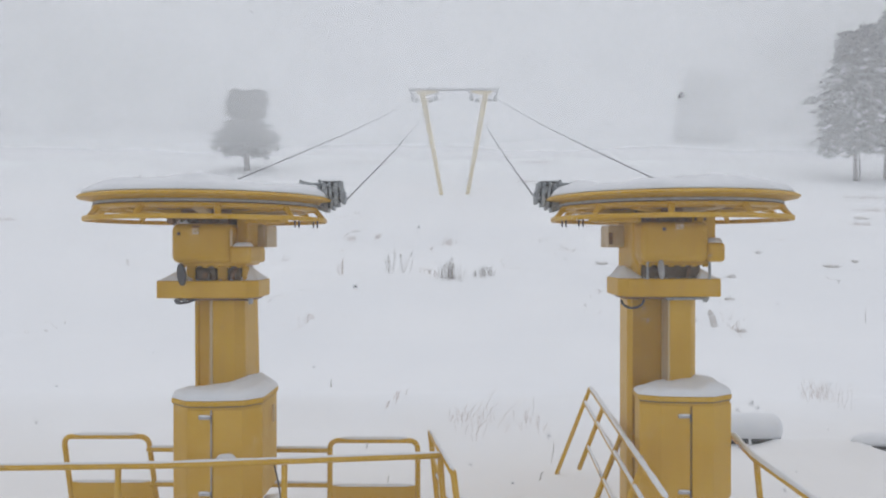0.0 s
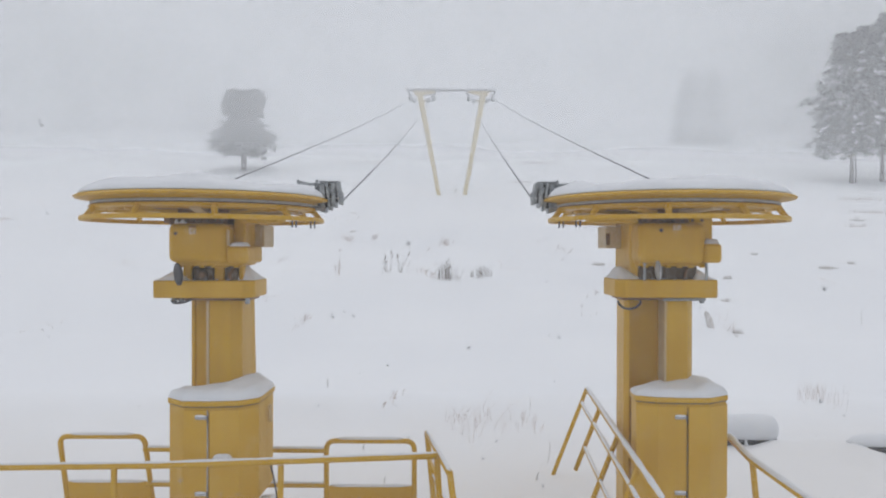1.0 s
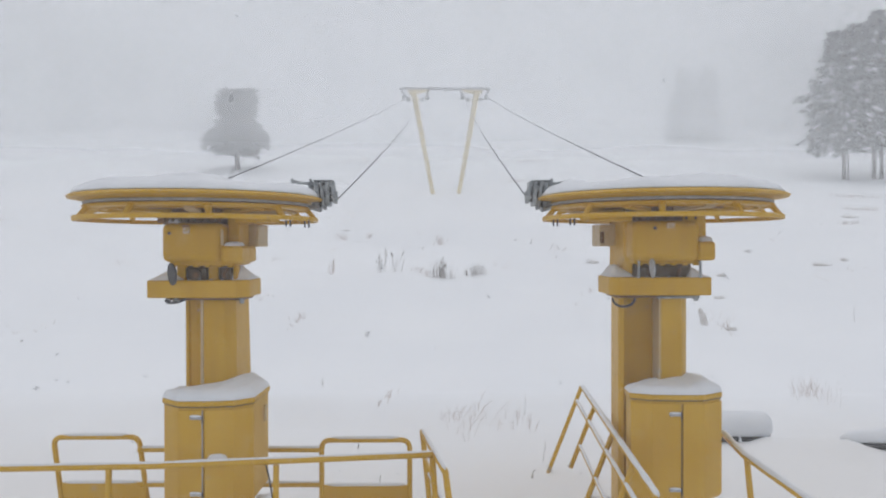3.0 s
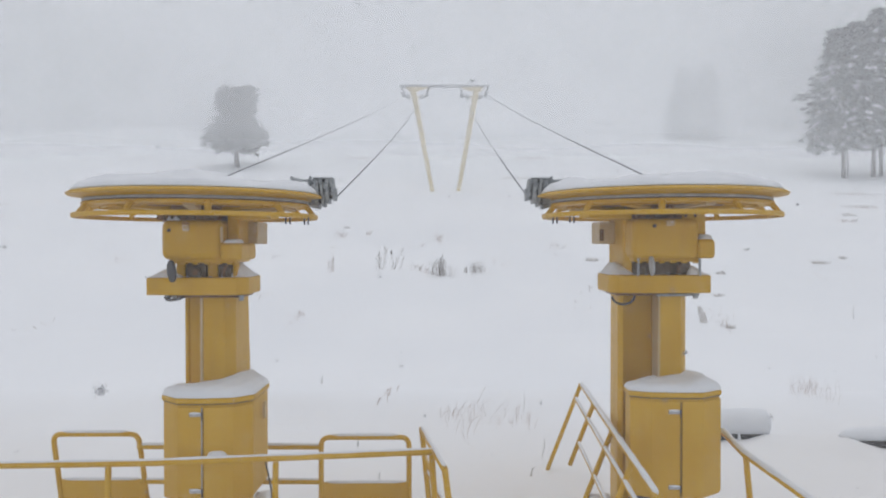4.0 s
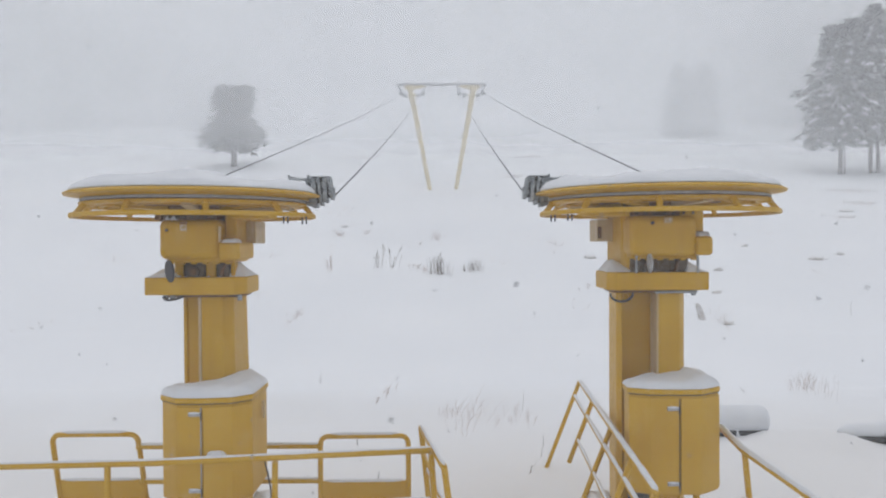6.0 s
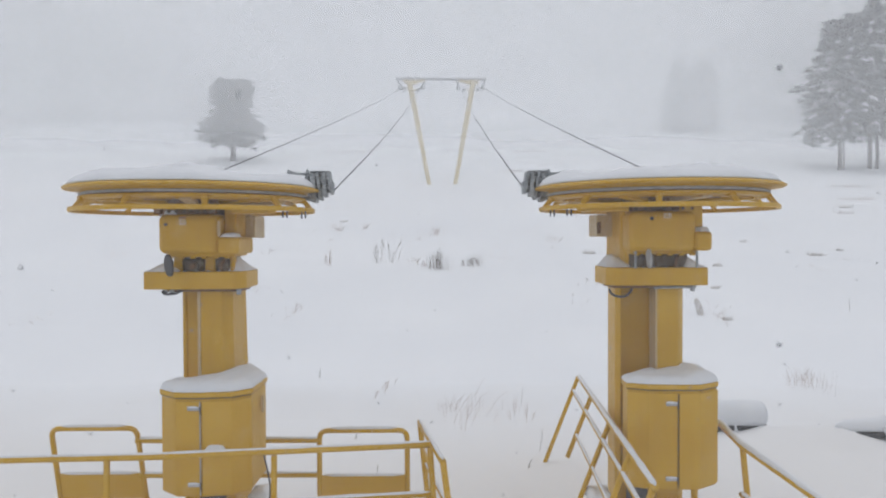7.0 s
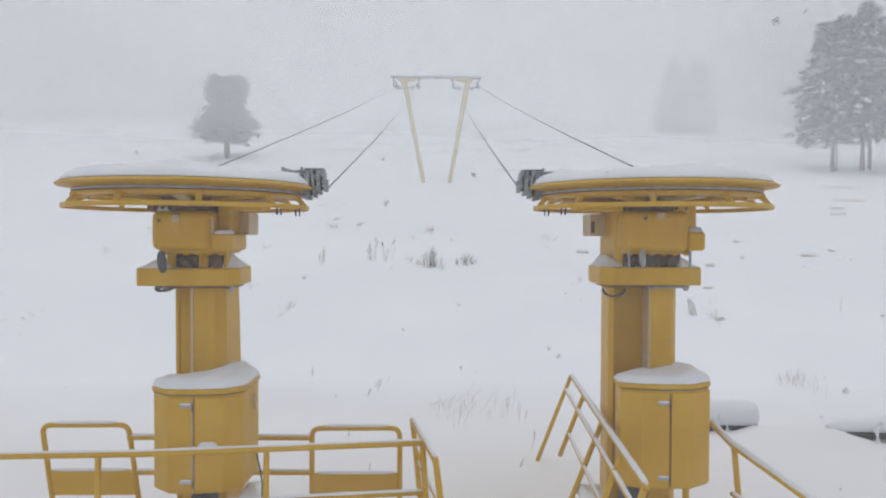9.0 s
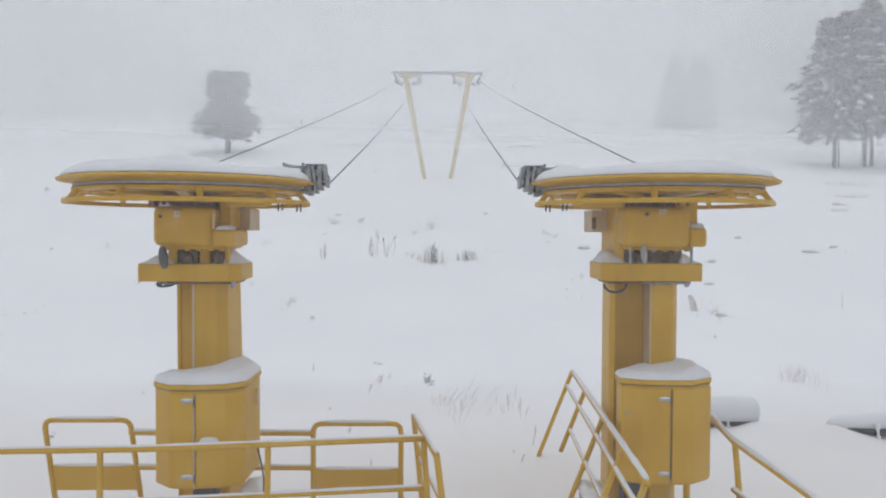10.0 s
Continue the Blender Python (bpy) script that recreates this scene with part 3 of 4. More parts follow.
gear = part("gearbox", prism([(1.735, 6.42), (2.325, 6.42), (2.325, 7.1), (1.735, 7.1)], 2.862, 3.215, 0.06), YELLOW, east, "yellow gearbox housing")
part("gear_foot", box(2.31, 2.465, 6.42, 6.95, 2.865, 3.035, 0.035), YELLOW, gear)
part("gear_block", box(2.20, 2.408, 6.5, 7.15, 3.0, 3.27, 0.02), YELLOW, gear)
part("gear_base", box(1.76, 2.36, 6.5, 7.0, 2.835, 2.885, 0.015), YELLOW, gear)
part("plug", disc((1.925, 6.412, 3.15), (0, 1, 0), 0.016, 0.02, 12, 0.002), RUBBER, gear, "dark plug")
part("data_plate", box(2.03, 2.10, 6.412, 6.422, 3.15, 3.195, 0.003), RIME, gear, "small worn plate")
part("motor_base", box(1.78, 2.3, 6.58, 6.98, 2.71, 2.84, 0.02), GRIME, east, "dark machinery in the gap under the gearbox")
for x0, x1 in ((2.06, 2.14), (2.22, 2.27)):
    part("stay_block", box(x0, x1, 6.60, 6.7, 2.71, 2.84, 0.012), YELLOW, east)
part("motor_block", box(1.86, 2.03, 6.58, 6.66, 2.71, 2.82, 0.01), GRIME, east)
for x in (1.80, 2.345):
    part("stay_rod", tube([(x, 6.48, 2.71), (x, 6.48, 2.88)], 0.012, 8), STEEL, east)
bm = disc((1.885, 6.36, 2.80), (1, -0.05, 0.05), 0.085, 0.02, 24, 0.006)
part("round_plate", bm, GREY, east, "pale oval handwheel plate seen edge-on")
part("side_box", box(1.56, 1.73, 6.95, 7.3, 2.99, 3.2, 0.012), RIME, east, "frosted pale box beside the column")
sheaves(1.0, 7.05, 3.475, -1, east)

# arms that carry the guard rings, and the lugs along the gearboxes' lower edges
part("ring_arm", prism([(-1.76, 6.5), (-1.42, 6.42), (-1.36, 6.5), (-1.45, 6.66), (-1.76, 6.75)], 3.205, 3.24, 0.008), YELLOW, west, "flat yellow arm under the guard ring")
part("ring_arm", prism([(1.75, 6.5), (1.35, 6.42), (1.28, 6.5), (1.38, 6.66), (1.75, 6.75)], 3.215, 3.25, 0.008), YELLOW, east, "flat yellow arm under the guard ring")
for k in range(6):
    part("lug", box(-2.31 + 0.1 * k, -2.27 + 0.1 * k, 6.47, 6.52, 2.812, 2.83, 0.004), YELLOW, west)
    part("lug", box(1.79 + 0.1 * k, 1.83 + 0.1 * k, 6.47, 6.52, 2.822, 2.84, 0.004), YELLOW, east)

# flanged drums, clamps and pipe stubs in the gap under each gearbox, and stained panels on the boxes behind
for station, x, z, stub in ((west, -2.115, 2.742, -1.865), (east, 1.945, 2.762, 2.18)):
    part("motor_drum", disc((x, 6.575, z), (0, 1, 0), 0.05, 0.05, 18, 0.008), GRIME, station, "greasy round motor end")
    part("drum_cap", disc((x, 6.548, z), (0, 1, 0), 0.026, 0.02, 14, 0.004), RUST, station)
    part("pipe_stub", tube([(stub, 6.57, z - 0.05), (stub, 6.55, z + 0.01), (stub + 0.03, 6.57, z + 0.07)], 0.016, 8), RUST, station, smooth=True)
    for k in range(5):
        part("bolt", disc((x - 0.16 + 0.1 * k, 6.535, z - 0.045), (0, 0, 1), 0.012, 0.02, 6, 0), STEEL, station)
part("stained_panel", box(1.562, 1.60, 6.940, 6.951, 3.02, 3.13, 0.003), RUST, east, "rust-stained panel on the pale box")
# the bolted strip on top of each gearbox
for station, x0, x1, z in ((west, -2.33, -1.90, 3.201), (east, 1.78, 2.34, 3.216)):
    strip = part("top_strip", box(x0, x1, 6.52, 6.62, z, z + 0.05, 0.006), RUST, station, "rusty bolted strip")
    for k in range(7):
        part("bolt", disc((x0 + 0.03 + (x1 - x0 - 0.06) * k / 6, 6.512, z + 0.025), (0, 1, 0), 0.016, 0.03, 6, 0), GRIME, strip)


def snow_wedge(x0, x1, y0, y1, z, height, peak, seed):
    """A drift blown against the machinery: a ridge at the share peak of its width, sloping off to both ends."""
    bm = bmesh.new()
    nx, ny = 16, 12
    grid = []
    for j in range(ny + 1):
        v = j / ny
        row = []
        for i in range(nx + 1):
            u = i / nx
            rise = u / peak if u < peak else (1 - u) / (1 - peak)
            body = rise ** 0.8 * min(1.0, (v * 4.0)) ** 0.6 * min(1.0, (1 - v) * 5) ** 0.5
            x, y = x0 + (x1 - x0) * u, y0 + (y1 - y0) * v
            row.append(bm.verts.new((x, y, z + max(0.003, height * body * (1 + 0.25 * noise.noise((x * 9, y * 9, seed)))))))
        grid.append(row)
    for a, b in zip(grid, grid[1:]):
        for i in range(nx):
            bm.faces.new((a[i], a[i + 1], b[i + 1], b[i]))
    rim = grid[0] + [r[-1] for r in grid[1:]] + grid[-1][-2::-1] + [r[0] for r in grid[-2:0:-1]]
    low = [bm.verts.new((v.co.x, v.co.y, z)) for v in rim]
    for i in range(len(rim)):
        j = (i + 1) % len(rim)
        bm.faces.new((rim[i], low[i], low[j], rim[j]))
    thing("snow_cap", bm, SNOW, "drift of snow on a steel ledge", "snow", kind="stuff", smooth=True)


snow_wedge(-2.525, -2.24, 6.515, 7.03, 2.696, 0.095, 0.55, 1.0)
snow_wedge(-1.84, -1.662, 6.60, 7.03, 2.696, 0.12, 0.30, 2.0)
snow_wedge(1.575, 1.86, 6.60, 7.03, 2.716, 0.105, 0.25, 3.0)
snow_wedge(2.26, 2.45, 6.515, 7.03, 2.716, 0.10, 0.2, 4.0)


# snow lying on the stations' ledges
for plan, z, h, e, s in (
    ([(-1.84, 6.44), (-1.69, 6.44), (-1.69, 6.6), (-1.84, 6.6)], 2.999, 0.035, 0.05, 5.0),
    ([(-2.35, 6.50), (-2.24, 6.50), (-2.24, 6.62), (-2.35, 6.62)], 3.199, 0.045, 0.06, 7.5),
    ([(2.33, 6.44), (2.45, 6.44), (2.45, 6.9), (2.33, 6.9)], 3.034, 0.04, 0.05, 6.0),
):
    snow_cap(plan, z, h, e, "snow settled on a steel ledge", s, 6, 28)

# control cabinets
WEST_PLAN = [(-2.265, 6.14), (-2.09, 5.985), (-1.872, 5.975), (-1.635, 6.01), (-1.495, 6.14), (-1.485, 6.66), (-1.68, 6.95), (-2.06, 6.66), (-2.25, 6.42)]
cab = cabinet(WEST_PLAN, 0.885, 1.69, (1, 2, 4), (0.99, 1.61), "yellow many-sided control cabinet capped with snow", 1, 0.005)
part("latch", box(-1.487, -1.468, 6.42, 6.46, 1.47, 1.62, 0.006), RIME, cab, "frosted latch strip")
snow_cap(WEST_PLAN, 1.742, 0.085, 0.11, "domed snow on the cabinet lid", 7.0, 20, 90, 0.35, (-2.04, 6.5, 0.20, 0.34, 0.6))
EAST_PLAN = [(1.655, 6.42), (1.648, 6.22), (1.815, 6.135), (2.062, 6.11), (2.25, 6.112), (2.452, 6.25), (2.475, 6.72), (2.25, 6.95), (1.86, 6.66)]
cab = cabinet(EAST_PLAN, 0.86, 1.70, (1, 3, 5), (0.96, 1.59), "yellow many-sided control cabinet with stubby legs, snow-topped", 1)
part("leg", tube([(2.28, 6.35, 0.3), (2.28, 6.35, 0.84)], 0.03, 10), YELLOW, cab)
snow_cap(EAST_PLAN, 1.752, 0.09, 0.12, "domed snow on the cabinet lid", 11.0, 20, 90, 0.35, (1.84, 6.5, 0.36, 0.36, 0.5))
part("door_sill", box(-1.84, -1.68, 5.95, 6.08, 1.255, 1.272, 0.004), YELLOW, west)
snow_cap([(-1.835, 5.95), (-1.70, 5.95), (-1.67, 6.05), (-1.85, 6.02)], 1.273, 0.045, 0.06, "small heap of snow on a cabinet sill", 13.0, 5, 24)
thing("foot_bracket", box(-1.62, -1.47, 6.5, 6.75, 0.2, 0.66, 0.015), YELLOW, "yellow bracket at the foot of the column, snow on top", "bracket")
snow_cap([(-1.64, 6.47), (-1.45, 6.47), (-1.45, 6.77), (-1.64, 6.77)], 0.661, 0.08, 0.09, "heap of snow on a bracket", 15.0, 8, 32)
thing("foot_bracket", box(1.42, 1.60, 6.45, 6.75, 0.2, 0.62, 0.015), RIME, "frosted bracket at the foot of the column, snow on top", "bracket")
snow_cap([(1.40, 6.42), (1.62, 6.42), (1.62, 6.77), (1.40, 6.77)], 0.621, 0.1, 0.09, "heap of snow on a bracket", 17.0, 8, 32)
thing("service_box", box(-1.98, -1.80, 6.25, 6.45, 0.62, 0.883, 0.01), RUBBER, "dark box mounted under the cabinet", "box")
thing("service_box", box(1.72, 1.86, 6.3, 6.5, 0.55, 0.858, 0.01), RUBBER, "dark box mounted under the cabinet", "box")
thing("power_cable", tube([(-1.485, 6.45, 1.12), (-1.44, 6.4, 1.0), (-1.40, 6.35, 0.85), (-1.42, 6.35, 0.3)], 0.008, 6), RUBBER, "thin dark cable hanging beside the cabinet", "cable")


# ---- railings ----
def rail(points, r, parent, name="rail", snow=0.75):
    p = part(name, tube(points, r, 10), YELLOW, parent, smooth=True)
    if snow:
        pts = [Vector(q) for q in points]
        fine = []
        for a, b in zip(pts, pts[1:]):
            k = max(1, int((b - a).length / 0.06))
            fine += [a.lerp(b, i / k) for i in range(k)]
        fine.append(pts[-1])
        level = [q + Vector((0, 0, r * 0.85)) for i, q in enumerate(fine)]
        radii = [r * snow * (0.9 + 0.28 * noise.noise((q.x * 5, q.y * 5, q.z * 3))) for q in level]
        radii[0] = radii[-1] = r * 0.3
        part("snow_strip", tube(level, radii, 8), SNOW, p, "thin line of snow on the rail", smooth=True)
    return p


def post(top, foot, r, parent):
    part("post", tube([top, foot], r, 10), YELLOW, parent, smooth=True)


R = 0.026
fence = base("platform_railing", "yellow tube railing round a platform, edged with snow", "railing", "railings", (-2.3, 5.85, 0))
rail([(-4.6, 5.77, 1.25), (-2.2, 5.84, 1.262), (-0.02, 5.95, 1.312)], R, fence, snow=0.6)
rail([(-4.6, 5.77, 0.80), (-2.2, 5.84, 0.845), (-0.02, 5.95, 0.905)], R * 0.85, fence)
for x, y in ((-3.9, 5.79), (-2.57, 5.83), (-1.265, 5.885)):
    post((x, y, 1.25), (x - 0.02, y, 0.0), R * 0.95, fence)
rail([(-0.115, 6.76, 1.29), (0.08, 5.55, 1.29)], R, fence)
rail([(-0.06, 6.76, 0.90), (0.13, 5.6, 0.90)], R * 0.7, fence)
rail([(-0.09, 6.7, 1.1), (-0.02, 6.0, 1.1)], R * 0.45, fence, snow=0)
for a, b in (((-0.115, 6.76), (0.01, 6.76)), ((-0.02, 5.95), (0.06, 5.95)), ((0.08, 5.55), (0.24, 5.5))):
    post((*a, 1.29), (*b, 0.05), R * 0.95, fence)

back = base("backrest_railing", "yellow railing with rounded frames and infill plates", "railing", "railings", (-2.0, 7.3, 0))
for x0, x1, lean, za, zb in ((-3.76, -2.92, 0.11, 1.115, 0.42), (-1.12, -0.25, 0.0, 1.075, 0.39)):
    y = 7.3
    frame_points = rounded([(x0 + lean * 1.3, y, 0.02), (x0, y, za), (x1, y, za), (x1 + lean * 1.3, y, 0.02)], 0.09)
    f = rail(frame_points, R, back, "frame_tube", snow=0)
    part("snow_strip", tube([(x0 + 0.1 + (x1 - x0 - 0.2) * i / 10, y, za + 0.022) for i in range(11)], [0.008] + [0.021] * 9 + [0.008], 8), SNOW, f, "line of snow on the frame", smooth=True)
    low, high = lean * 1.3 * (1 - zb / za), lean * 1.3 * 0.445 / za
    part("infill_plate", prism([(x0 + low + 0.02, y - 0.008), (x1 + low - 0.02, y - 0.008), (x1 + low - 0.02, y + 0.008), (x0 + low + 0.02, y + 0.008)], zb, za - 0.445, 0.004,
                               top=[(x0 + high + 0.02, y - 0.008), (x1 + high - 0.02, y - 0.008), (x1 + high - 0.02, y + 0.008), (x0 + high + 0.02, y + 0.008)]), YELLOW, f, "flat yellow infill plate")
    part("snow_strip", tube([(x0 + lean * 0.5 + 0.04 + (x1 - x0 - 0.08) * i / 10, y, za - 0.442) for i in range(11)], [0.006] + [0.017] * 9 + [0.006], 8), SNOW, f, smooth=True)
rail([(-2.93, 7.3, 0.99), (-1.12, 7.3, 0.98)], R, back)
rail([(-2.9, 7.3, 0.645), (-1.12, 7.3, 0.635)], R, back)
post((-2.0, 7.3, 0.98), (-2.0, 7.3, 0.0), R, back)

lean_fence = base("splayed_railing", "yellow railing with slanting posts beside the tow lane", "railing", "railings", (1.2, 7.0, 0))


def on_rail(y, down):
    """A place on the splayed railing: distance along it and height below its top rail."""
    u = (y - 5.0) / 3.9
    return (1.508 + 0.268 * u - 0.39 * down, y, 1.29 - down)


rail([on_rail(8.86, 0), on_rail(4.93, 0)], R, lean_fence, snow=1.0)
rail([on_rail(8.88, 0.17), on_rail(4.5, 0.17)], R * 0.8, lean_fence, snow=0.9)
rail([on_rail(7.83, 0.42), on_rail(4.5, 0.42)], R * 0.7, lean_fence, snow=0.9)
for y in (8.9, 7.83, 6.70, 5.75, 4.96):
    post(on_rail(y, 0.0), on_rail(y, 0.66 if y == 7.83 else 1.35), R * 0.95, lean_fence)

ramp = base("side_railing", "yellow handrail beside the platform, snow along its top", "railing", "railings", (2.6, 5.5, 0))
rail([(2.62, 6.68, 1.285), (2.51, 5.93, 1.29), (2.49, 4.5, 1.285)], R, ramp, snow=1.0)
rail([(2.5, 5.9, 0.9), (2.53, 4.5, 0.9)], R * 0.8, ramp, snow=0.9)
for x, y in ((2.51, 5.9), (2.49, 4.6)):
    post((x, y, 1.29), (x + 0.13, y, 0.0), R * 0.95, ramp)

# ---- cables and the tower on the slope ----
def cable(a, b, sag, label, r=0.0068):
    a, b = Vector(a), Vector(b)
    pts = []
    for i in range(41):
        u = i / 40
        p = a.lerp(b, u)
        p.z -= sag * 4 * u * (1 - u)
        pts.append(p)
    thing("haul_cable", tube(pts, r, 8), CABLE, label, "cable", "haul cables", smooth=True)


TOWER_Y = 41.0
cable((-2.87, 7.58, 3.38), (-1.69, TOWER_Y, 11.15), 0.12, "dark steel haul cable from the wheel to the tower", 0.0075)
cable((-0.955, 7.0, 3.405), (-0.72, TOWER_Y, 11.05), 0.2, "dark steel haul cable from the pulleys to the tower")
cable((0.905, 7.0, 3.415), (1.72, TOWER_Y, 11.1), 0.2, "dark steel haul cable from the pulleys to the tower")
cable((2.79, 7.58, 3.41), (2.95, TOWER_Y, 11.25), 0.12, "dark steel haul cable from the wheel to the tower", 0.009)


def tower():
    t = base("lift_tower", "pale yellow two-legged lift tower with crossbar, hazed by snow", "lift tower", at=(0.6, TOWER_Y, 5.6))
    foot = 5.3
    for top, bottom, inward in ((-1.19, -0.10, 1), (2.37, 1.33, -1)):
        lean = (bottom - top) / (11.6 - 5.83)
        b2 = bottom + lean * (5.83 - foot)
        bm = bmesh.new()
        rings = []
        for x, z, w in ((b2, foot, 0.115), (top, 11.62, 0.155)):
            rings.append([bm.verts.new((x + sx * w, TOWER_Y + sy * w, z)) for sx, sy in ((-1, -1), (1, -1), (1, 1), (-1, 1))])
        bm.faces.new(rings[0][::-1]), bm.faces.new(rings[1])
        for i in range(4):
            bm.faces.new((rings[0][i], rings[0][(i + 1) % 4], rings[1][(i + 1) % 4], rings[1][i]))
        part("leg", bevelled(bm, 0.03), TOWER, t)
        # a tapered bracket from the leg's head under the crossbar
        bm = bmesh.new()
        side = [(top - inward * 0.35, 11.635), (top + inward * 0.85, 11.635), (top + inward * 0.85, 11.58), (top + inward * 0.25, 11.42), (top - inward * 0.2, 11.42)]
        near = [bm.verts.new((x, TOWER_Y - 0.09, z)) for x, z in side]
        far = [bm.verts.new((x, TOWER_Y + 0.09, z)) for x, z in side]
        bm.faces.new(near), bm.faces.new(far[::-1])
        for i in range(5):
            bm.faces.new((near[i], near[(i + 1) % 5], far[(i + 1) % 5], far[i]))
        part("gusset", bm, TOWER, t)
    part("crossbar", box(-1.95, 3.12, TOWER_Y - 0.10, TOWER_Y + 0.10, 11.64, 11.75, 0.02), GREY, t)
    part("snow_strip", box(-1.9, 3.08, TOWER_Y - 0.08, TOWER_Y + 0.08, 11.752, 11.79, 0.015), SNOW, t)
    for x, way in ((-1.72, 1), (-0.36, -1), (1.50, 1), (2.93, -1)):
        hook = [(x - way * 0.06, TOWER_Y, 11.62), (x - way * 0.05, TOWER_Y, 11.50), (x + way * 0.05, TOWER_Y - 0.02, 11.44), (x + way * 0.06, TOWER_Y - 0.05, 11.30)]
        hanger = part("hanger", tube(hook, [0.06, 0.05, 0.045, 0.05], 8), STEEL, t, "grey sheave hanger")
        part("sheave", disc((x + way * 0.05, TOWER_Y - 0.05, 11.22), (0.8, -0.6, 0), 0.15, 0.12, 20, 0.02), STEEL, hanger, "grey sheave wheel")
        part("sheave_shell", box(x + way * 0.05 - 0.09, x + way * 0.05 + 0.09, TOWER_Y - 0.17, TOWER_Y - 0.10, 11.13, 11.33, 0.02), GREY, hanger)
    part("hook", tube([(0.60, TOWER_Y, 11.64), (0.60, TOWER_Y, 11.46)], 0.04, 8), STEEL, t)
    for x0, x1 in ((-1.45, -0.68), (1.84, 2.58)):
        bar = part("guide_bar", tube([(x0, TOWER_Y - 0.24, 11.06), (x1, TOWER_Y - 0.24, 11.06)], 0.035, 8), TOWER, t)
        for x in (x0, x1):
            part("guide_sheave", disc((x, TOWER_Y - 0.24, 11.06), (0, 1, 0), 0.12, 0.1, 18, 0.02), STEEL, bar)
    return t


tower()


# ---- trees ----
def reach_at(profile, u):
    """The half-width of a crown at the share u of its height, from a short outline of (share, metres)."""
    if u <= profile[0][0]:
        return profile[0][1]
    for (a, ra), (b, rb) in zip(profile, profile[1:]):
        if u <= b:
            return ra + (rb - ra) * (u - a) / (b - a)
    return profile[-1][1]


def conifer(x, y, height, stems, seed, label, density=1.0, loaded=0.3, trunks=((0.0, 1.0),), droop=0.2, gap=0.05):
    """A pine: tapered trunks, whorls of drooping limbs that bear needle clumps, snow lying along them. stems: (metres aside, outline of the crown); trunks: (metres aside, girth)."""
    rnd = random.Random(seed)
    t = base("conifer", label, "tree", "conifers", (x, y, ground_z(x, y)), local=True)
    for dx, girth in trunks:
        w = girth * 0.016 * height
        part("trunk", tube([(dx, 0, -0.5), (dx + 0.02, 0, height * 0.08), (dx * 0.8, 0, height * 0.3), (dx * 0.5 + rnd.uniform(-0.1, 0.1), 0, height * 0.62), (dx * 0.3, 0, height * 0.93)], [w * 1.25, w, w * 0.85, w * 0.5, 0.015], 9), BARK, t, smooth=True)
    limbs, leaf, white = bmesh.new(), [], []

    def clump(p, r, out):
        for _ in range(int(24 * density)):
            c = p + Vector((rnd.gauss(0, 1), rnd.gauss(0, 1), rnd.gauss(0, 0.42))) * r * 0.5
            a = Vector((rnd.uniform(-1, 1) + out.x, rnd.uniform(-1, 1) + out.y, rnd.uniform(-0.8, 0.2))).normalized() * rnd.uniform(0.09, 0.19)
            b = a.cross(Vector((rnd.uniform(-1, 1), rnd.uniform(-1, 1), rnd.uniform(-1, 1)))).normalized() * rnd.uniform(0.035, 0.065)
            leaf.append((c - a, c + b, c + a, c - b))

    def load(p, q):
        """A ridge of snow lying along a bough from p to q: two sloping sides."""
        d = q - p
        side = Vector((-d.y, d.x, 0)).normalized() * rnd.uniform(0.14, 0.26)
        up, down = Vector((0, 0, rnd.uniform(0.12, 0.2))), Vector((0, 0, -rnd.uniform(0.02, 0.14)))
        ridge = p.lerp(q, 0.15) + up, p.lerp(q, 0.85) + up
        white.append((p + side + down, q + side * 0.6 + down, ridge[1], ridge[0]))
        white.append((p - side + down, q - side * 0.6 + down, ridge[1], ridge[0]))

    for dx, outline in stems:
        u = outline[0][0]
        while u < (0.995 if outline[-1][1] > 0.1 else outline[-2][0]):
            z = u * height
            reach = reach_at(outline, u)
            stem = dx * max(0.0, min(1.0, (u - 0.3) / 0.35))
            count = 6 if reach < 0.8 else 9
            turn, sway = rnd.uniform(0, math.tau), rnd.uniform(0.80, 1.14)
            for k in range(count):
                a = turn + k * math.tau / count + rnd.uniform(-0.3, 0.3)
                ln = max(0.18, reach * rnd.uniform(0.72, 1.0) * sway)
                out = Vector((math.cos(a), math.sin(a), 0))
                start = Vector((stem, 0, z + 0.25 * droop * ln))
                end = start + out * ln + Vector((0, 0, -droop * ln + rnd.uniform(-0.12, 0.12)))
                tube([start, start.lerp(end, 0.5) + Vector((0, 0, 0.08 * ln)), end], [0.04, 0.024, 0.008], 4, limbs)
                m = max(2, int(ln / 0.27))
                last = before = None
                for i in range(m):
                    share = (i + 0.9) / m
                    p = start.lerp(end, share) + Vector((rnd.uniform(-0.1, 0.1), rnd.uniform(-0.1, 0.1), 0.3 * ln * share * (1 - share) + rnd.uniform(-0.07, 0.05)))
                    clump(p, rnd.uniform(0.24, 0.40) * (1.12 - 0.3 * share), out)
                    if share > 0.35 and rnd.random() < loaded * 0.7 and before is not None:
                        load(before, p)
                    before, last = last, p
            u += gap * rnd.uniform(0.8, 1.2) * (1.0 if u < 0.78 else 0.55)
    part("limbs", limbs, BARK, t)
    for name, quads, mat, note in (("crown", leaf, NEEDLE, "dark green needles in layered boughs"), ("bough_snow", white, SNOW, "snow lying on the boughs")):
        me = bpy.data.meshes.new(name)
        verts = [v for q in quads for v in q]
        me.from_pydata(verts, [], [(4 * i, 4 * i + 1, 4 * i + 2, 4 * i + 3) for i in range(len(quads))])
